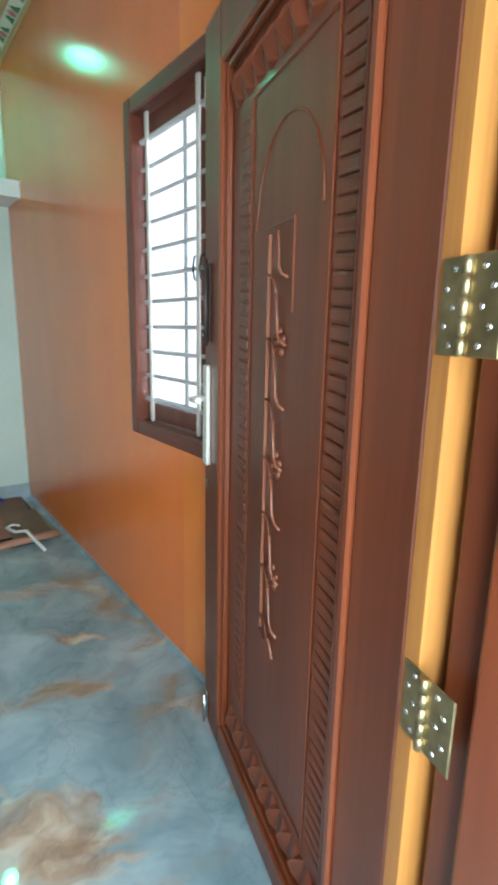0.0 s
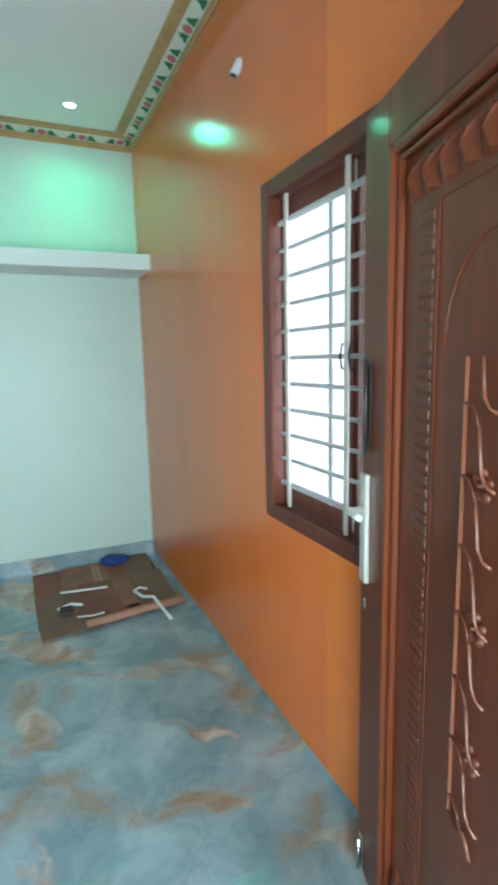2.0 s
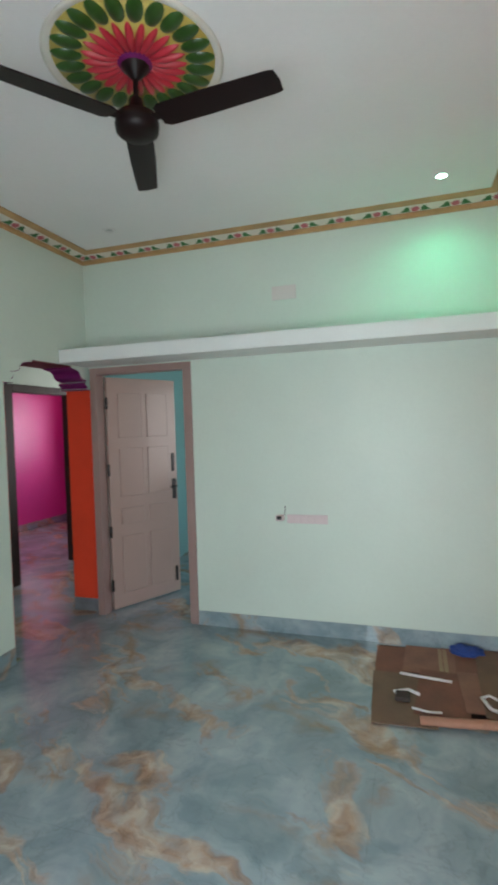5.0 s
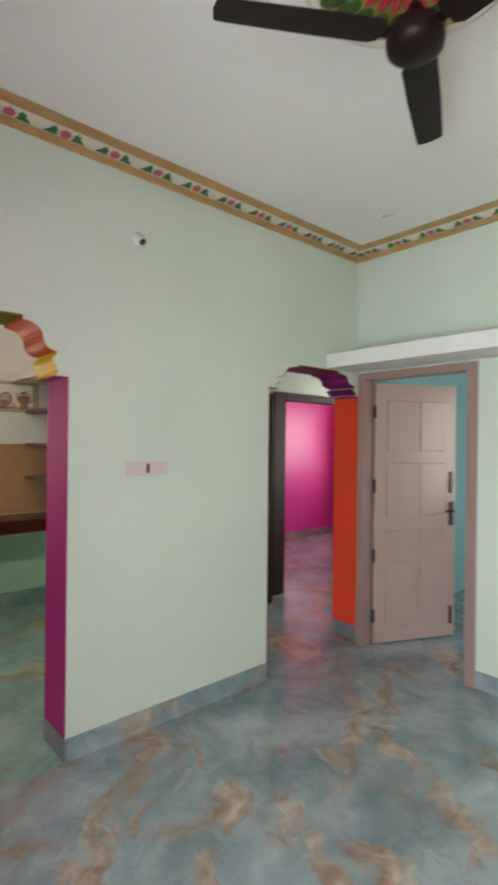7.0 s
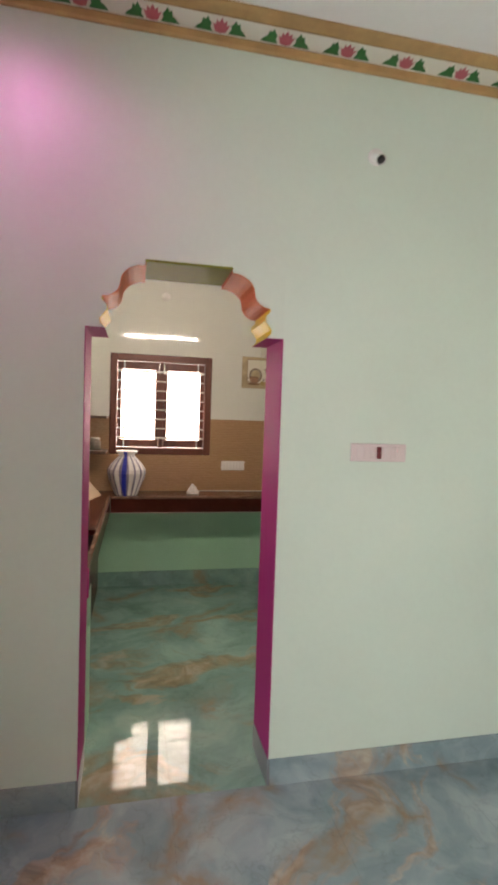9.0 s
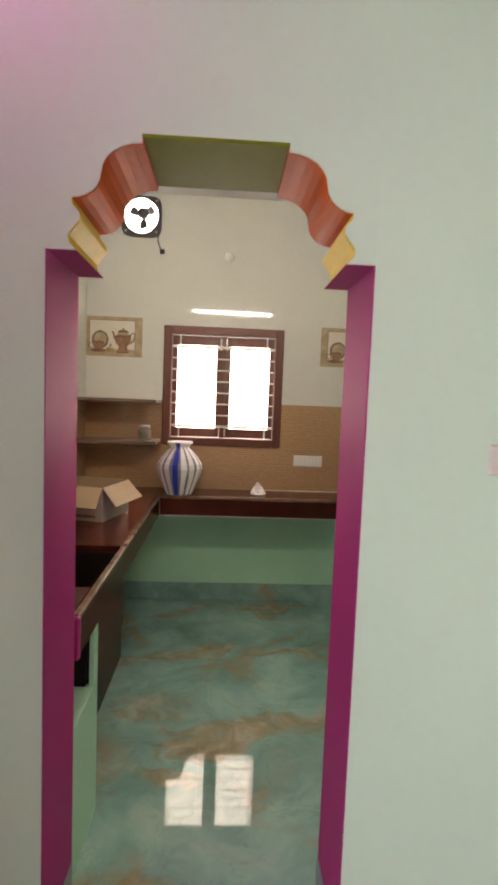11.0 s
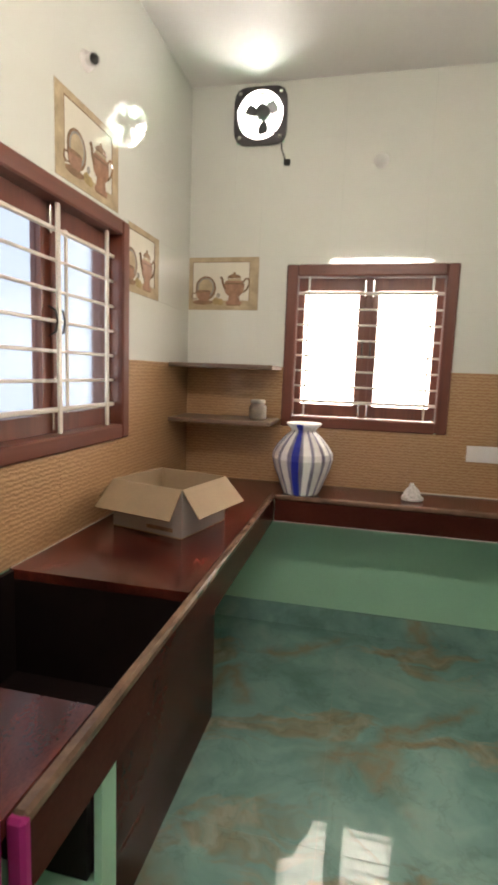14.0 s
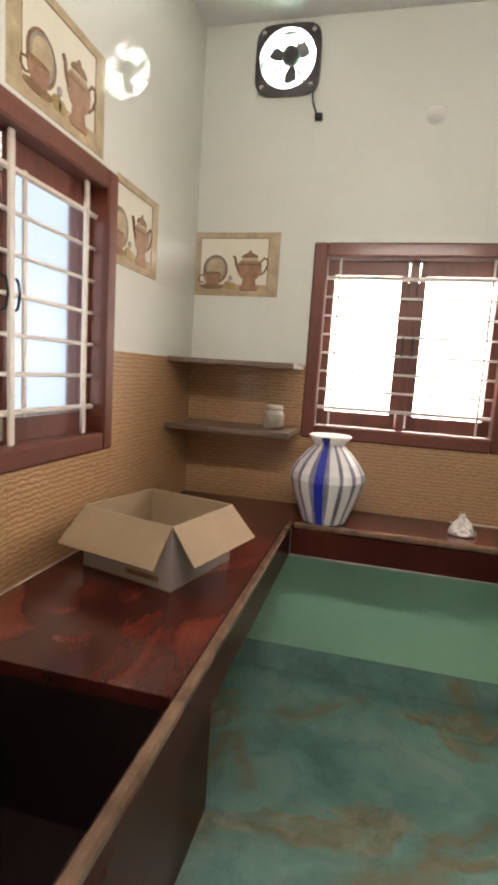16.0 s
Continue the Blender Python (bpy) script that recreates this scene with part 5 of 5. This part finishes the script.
# ---- kettle picture tiles ----
def picture_tile(m, label, keep=0.43):
    """Printed wall tile, 0.43 x 0.285, cut off at keep along its width. Local x along the wall, y out, z up; origin at the lower left corner."""
    w, h = 0.43, 0.285
    root = thing("picture_tile", m, label, "picture tile", "kettle picture tiles")
    oval = lambda cx, cz, rx, rz, a0=0.0, a1=360.0, n=26: [(cx + rx * math.cos(radians(a0 + (a1 - a0) * i / n)), cz + rz * math.sin(radians(a0 + (a1 - a0) * i / n))) for i in range(n + (a1 - a0 < 359))]

    def put(name, bm, material, lab=""):
        if keep < w:
            bmesh.ops.bisect_plane(bm, geom=bm.verts[:] + bm.edges[:] + bm.faces[:], plane_co=(keep, 0, 0), plane_no=(1, 0, 0), clear_outer=True)
        if bm.faces:
            part(name, bm, material, root, lab)

    def ink(name, pts, y, material):
        put(name, prism([(w - u, z) for u, z in pts][::-1], "y", 0.0100, y), material)

    def line(name, pts, r, material):
        bm = bmesh.new()
        for (a, b), (c, d) in zip(pts, pts[1:]):
            rod(bm, (w - a, 0.0108, b), (w - c, 0.0108, d), r, 6)
        put(name, bm, material)

    put("tile", boxes((0, w, 0, 0.0100, 0, h)), PRINTLIGHT)
    put("border", boxes((0, 0.050, 0.0100, 0.0112, 0, h), (w - 0.050, w, 0.0100, 0.0112, 0, h), (0.050, w - 0.050, 0.0100, 0.0112, h - 0.024, h), (0.050, w - 0.050, 0.0100, 0.0112, 0, 0.052)), PRINTTAN, "tan printed border")
    put("inner_line", boxes((0.050, 0.0535, 0.0100, 0.0115, 0.052, h - 0.024), (w - 0.0535, w - 0.050, 0.0100, 0.0115, 0.052, h - 0.024), (0.0535, w - 0.0535, 0.0100, 0.0115, h - 0.0275, h - 0.024)), PRINTBROWN)
    # plate behind a cup on its saucer
    ink("printed_plate", oval(0.128, 0.118, 0.060, 0.066), 0.0116, PRINTBROWN)
    ink("printed_plate", oval(0.128, 0.120, 0.050, 0.056), 0.0119, PRINTGREY)
    ink("printed_plate", oval(0.128, 0.122, 0.040, 0.045), 0.0122, PRINTTAN)
    ink("printed_saucer", oval(0.112, 0.042, 0.058, 0.014), 0.0125, PRINTBROWN)
    ink("printed_cup", [(0.068, 0.102), (0.158, 0.102), (0.152, 0.070), (0.138, 0.050), (0.092, 0.050), (0.075, 0.070)], 0.0128, PRINTRED)
    ink("printed_cup_rim", oval(0.113, 0.102, 0.045, 0.007), 0.0131, PRINTBROWN)
    line("printed_cup_handle", [(0.072, 0.092), (0.050, 0.090), (0.046, 0.070), (0.062, 0.058), (0.076, 0.062)], 0.0032, PRINTBROWN)
    # kettle: foot, belly, neck, lid and knob
    ink("printed_kettle", oval(0.292, 0.120, 0.058, 0.050, -158, 0) + [(0.350, 0.140), (0.340, 0.158), (0.244, 0.158), (0.234, 0.140)], 0.0118, PRINTRED)
    ink("printed_band", [(0.236, 0.140), (0.348, 0.140), (0.348, 0.147), (0.236, 0.147)], 0.0122, PRINTBROWN)
    ink("printed_neck", [(0.252, 0.158), (0.332, 0.158), (0.328, 0.170), (0.256, 0.170)], 0.0119, PRINTTAN)
    ink("printed_lid", oval(0.292, 0.172, 0.040, 0.022, 0, 180), 0.0121, PRINTBROWN)
    ink("printed_knob", oval(0.292, 0.198, 0.008, 0.008), 0.0121, PRINTBROWN)
    ink("printed_foot", [(0.262, 0.075), (0.322, 0.075), (0.326, 0.052), (0.340, 0.040), (0.336, 0.030), (0.248, 0.030), (0.244, 0.040), (0.258, 0.052)], 0.0119, PRINTRED)
    ink("printed_foot_shade", [(0.250, 0.030), (0.334, 0.030), (0.330, 0.024), (0.254, 0.024)], 0.0121, PRINTBROWN)
    line("printed_spout", [(0.242, 0.112), (0.228, 0.140), (0.224, 0.165), (0.214, 0.180)], 0.0058, PRINTBROWN)
    line("printed_handle", [(0.342, 0.152), (0.360, 0.172), (0.376, 0.166), (0.378, 0.142), (0.364, 0.112), (0.346, 0.096)], 0.0042, PRINTBROWN)
    for cx, cz, r in ((0.190, 0.048, 0.020), (0.214, 0.044, 0.018)):
        ink("printed_fruit", oval(cx, cz, r, r), 0.0126, PRINTOCHRE)
    ink("printed_fruit", oval(0.202, 0.080, 0.010, 0.012), 0.0124, PRINTGREY)
    return root


PRINTRED = mat("print_red_brown", (0.36, 0.20, 0.13), 0.15, var=0.35, scale=24, fine=120)
PRINTGREY = mat("print_grey", (0.34, 0.31, 0.27), 0.15, var=0.3, scale=24, fine=120)
PRINTOCHRE = mat("print_ochre", (0.46, 0.34, 0.16), 0.15, var=0.3, scale=24, fine=120)
picture_tile(pose(KW + 0.0, 0.945, 1.805, 0, 0, -90), "printed wall tile with plate and kettle in brown")
picture_tile(pose(KW + 0.0, 2.69, 1.795, 0, 0, -90), "printed wall tile with plate and kettle in brown")
picture_tile(pose(-4.085, KS, 2.075, 0, 0, 0), "printed wall tile with plate and kettle in brown")
picture_tile(pose(-4.505, KS, 1.79, 0, 0, 0), "printed wall tile with plate and kettle, cut by the window frame", 0.326)

# ---- carton ----
bx = thing("cardboard_box", pose(-3.807, 0.940, CT, 0, 0, 165), "open empty cardboard carton with flaps folded out", "box")
L1, L2, BH, ct = 0.31, 0.325, 0.185, 0.004                  # local x away from the camera, y towards the side wall
part("bottom", boxes((0, L1, 0, L2, 0.001, 0.005)), CARD, bx)
part("side", boxes((0, ct, 0, L2, 0.005, BH)), CARDGREY, bx, "grey printed carton side")
part("side", boxes((L1 - ct, L1, 0, L2, 0.005, BH)), CARD, bx)
part("side", boxes((ct, L1 - ct, 0, ct, 0.005, BH)), CARDGREY, bx, "grey printed carton side")
part("side", boxes((ct, L1 - ct, L2 - ct, L2, 0.005, BH)), CARD, bx)


def flap(m, w, ln, label=""):
    b = prism([(0, 0), (w, 0), (w + 0.012, -ln), (-0.012, -ln)], "z", -0.0018, 0.0018)
    bmesh.ops.transform(b, matrix=m, verts=b.verts[:])
    part("flap", b, CARD, bx, label)


flap(pose(0.002, 0.002, BH, 48, 0, 0), L1 - 0.004, 0.125)
flap(pose(0, L2 - 0.002, BH, 0, 0, 0) @ pose(0, 0, 0, 0, 0, -90) @ pose(0, 0, 0, 46, 0, 0), L2 - 0.004, 0.13)
flap(pose(L1, 0.002, BH, 0, 0, 90) @ pose(0, 0, 0, 60, 0, 0), L2 - 0.004, 0.12)
flap(pose(L1 - 0.002, L2, BH, 0, 0, 180) @ pose(0, 0, 0, 50, 0, 0), L1 - 0.004, 0.10)
part("printed_mark", boxes((-0.0008, 0.0, 0.04, 0.16, 0.02, 0.035)), PRINTBROWN, bx)

# ---- water pot ----
pot = thing("water_pot", (-4.715, 1.262, CT + 0.003), "white plastic water pot with blue and grey vertical streaks", "pot")
PR = [(0.0, 0.0), (0.085, 0.0), (0.095, 0.01), (0.118, 0.07), (0.142, 0.13), (0.156, 0.185), (0.152, 0.215), (0.128, 0.255), (0.088, 0.300), (0.066, 0.318), (0.062, 0.330), (0.075, 0.345), (0.090, 0.362), (0.086, 0.366), (0.070, 0.350), (0.058, 0.332), (0.06, 0.31), (0.0, 0.30)]


NF = 16
pb = lathe(PR, NF)
for f in pb.faces:
    zc = f.calc_center_median().z
    f.smooth = zc > 0.302
part("body", pb, POTWHITE, pot)


def streak(k, span, width, z0, z1, material, name):
    """A coloured band along the facets of the pot, from edge k, span facets wide or width radians about the edge."""
    prof = [(r, z) for r, z in PR[1:13] if z0 <= z <= z1]
    bm = bmesh.new()
    rows = []
    for r, z in prof:
        if span:
            angs = [2 * math.pi * (k + s) / NF for s in range(span + 1)]
        else:
            wv = width * (0.7 + 0.5 * abs(math.sin(z * 11 + k)))
            angs = [2 * math.pi * k / NF - wv, 2 * math.pi * k / NF, 2 * math.pi * k / NF + wv]
        row = []
        for a in angs:
            off = abs((a * NF / (2 * math.pi)) % 1.0)
            off = min(off, 1 - off) * 2 * math.pi / NF
            q = r * (math.cos(math.pi / NF) / math.cos(math.pi / NF - off)) + 0.0014
            row.append(bm.verts.new((q * math.cos(a), q * math.sin(a), z)))
        rows.append(row)
    for a, b in zip(rows, rows[1:]):
        for i in range(len(a) - 1):
            bm.faces.new((a[i], a[i + 1], b[i + 1], b[i]))
    part(name, bm, material, pot)


pot.rotation_euler.z = radians(4)
for k in range(NF):
    streak(k, 0, 0.065, 0.0, 0.33, POTGREY, "grey_streak")
for k in (15, 5, 10):
    streak(k, 1, 0, 0.0, 0.37, POTBLUE, "blue_stripe")

# jar and tissue
jar = thing("jar", (-4.80, 1.0, 1.216), "small glossy ceramic jar with lid on the stone shelf", "jar")
part("body", lathe([(0, 0), (0.042, 0), (0.046, 0.005), (0.047, 0.062), (0.042, 0.074), (0.036, 0.079), (0.036, 0.086)], 28), mat("jar_glaze", (0.30, 0.26, 0.21), 0.2, var=0.35, scale=14), jar)
part("lid", lathe([(0.0365, 0.084), (0.040, 0.086), (0.040, 0.100), (0.035, 0.105), (0, 0.106)], 24), mat("jar_lid", (0.55, 0.50, 0.42), 0.2, var=0.1), jar)
tis = bmesh.new()
bmesh.ops.create_icosphere(tis, subdivisions=3, radius=1)
for v in tis.verts:
    h = max(-0.6, v.co.z)
    v.co = Vector((v.co.x * 0.040 * (1.0 - 0.68 * h), v.co.y * 0.050 * (1.0 - 0.68 * h), h * 0.060 * (1 + 0.35 * max(0, h)) + 0.034)) * (1 + 0.28 * noise.noise(v.co * 3.2))
tissue = single("tissue", tis, PLASTIC, "crumpled white paper tissue on the worktop", "tissue")
tissue.location = (-4.76, 1.82, CT + 0.004)
tissue.scale = (0.8, 0.9, 0.75)


# ---- wall and floor tiles, piece by piece ----
def cut(rect, holes):
    """A rectangle less the rectangles that overlap it, as smaller rectangles."""
    out = [rect]
    for h in holes:
        nxt = []
        for a0, a1, b0, b1 in out:
            if h[0] >= a1 or h[1] <= a0 or h[2] >= b1 or h[3] <= b0:
                nxt.append((a0, a1, b0, b1))
                continue
            l, r, lo, hi = max(a0, h[0]), min(a1, h[1]), max(b0, h[2]), min(b1, h[3])
            nxt += [q for q in ((a0, l, b0, b1), (r, a1, b0, b1), (l, r, b0, lo), (l, r, hi, b1)) if q[1] - q[0] > 0.004 and q[3] - q[2] > 0.004]
        out = nxt
    return out


def tile_wall(parent, axis, face, u0, u1, rows, wdt, material, holes, off, t=0.008):
    g = 0.00015
    for z0, z1 in rows:
        u = u0 - off
        while u < u1:
            a, b = max(u, u0), min(u + wdt, u1)
            if b - a > 0.01:
                for q in cut((a, b, z0, z1), holes):
                    r = (face, face + t, q[0] + g, q[1] - g, q[2] + g, q[3] - g)
                    if axis == "y":
                        r = (r[2], r[3], face, face + t, r[4], r[5])
                    part("tile", boxes(r), material, parent)
            u += wdt


kwh = [(1.103, 1.985, 1.173, 2.047), (0.795, 1.055, 2.67, 2.93), (0.515, 0.945, 1.805, 2.09), (2.26, 2.69, 1.795, 2.08)]
white_rows = [(1.5, 1.805), (1.805, 2.09), (2.09, 2.39), (2.39, 2.69), (2.69, KZ)]
tan_rows = [(CT, 1.175), (1.175, 1.5)]
tile_wall(wall_kw, "x", KW, KS, KN, white_rows, 0.43, WHITETILE, kwh, 0.02)
tile_wall(wall_kw, "x", KW, KS, KN, tan_rows, 0.43, TANTILE, kwh, 0.02)
ksh = [(LW1, LW0, 1.165, 2.06), (-4.085, -3.655, 2.075, 2.36), (-4.505, -4.179, 1.79, 2.075)]
tile_wall(wall_ks, "y", KS, KW + 0.008, WB, [(1.5, 1.79), (1.79, 2.075), (2.075, 2.36), (2.36, 2.66), (2.66, KZ)], 0.43, WHITETILE, ksh, 0.0)
tile_wall(wall_ks, "y", KS, KW + 0.008, WB, tan_rows, 0.43, TANTILE, ksh, 0.0)

# laminate sheets on the clad wall
for a, b, lam in ((S, 1.10, LAMINATE_GOLD), (1.10, 1.70, LAMINATE_GOLD), (1.70, 3.24, LAMINATE), (3.24, N, LAMINATE)):
    for q in cut((a, b, 0.03, CZ), [(EW0 + 0.003, EW1 - 0.003, EWB + 0.003, EWT - 0.003)]):
        part("laminate_sheet", boxes((E, E + 0.010, q[0] + 0.00004, q[1] - 0.00004, q[2], q[3])), lam, wall_e)

# floor tiles, 0.6 m
T = 0.6
for i in range(-6, 6):
    for j in range(-3, 15):
        x, y = W + i * T, S - 0.1 + j * T
        if x < -5.95 or x > 0.95 or y > 8.0 or y + T < -0.4 or (x + T < -4.95 and y < 2.8) or (x + T / 2 < WB and y + T < 0.45) or (x > 0.4 and y > 4.3):
            continue
        tl = boxes((x + 0.0003, x + T - 0.0003, y + 0.0003, y + T - 0.0003, -0.012, 0))
        part("tile", tl, MARBLE_TEAL if x + T / 2 < WB and y + T / 2 < 3.05 else MARBLE, floor)
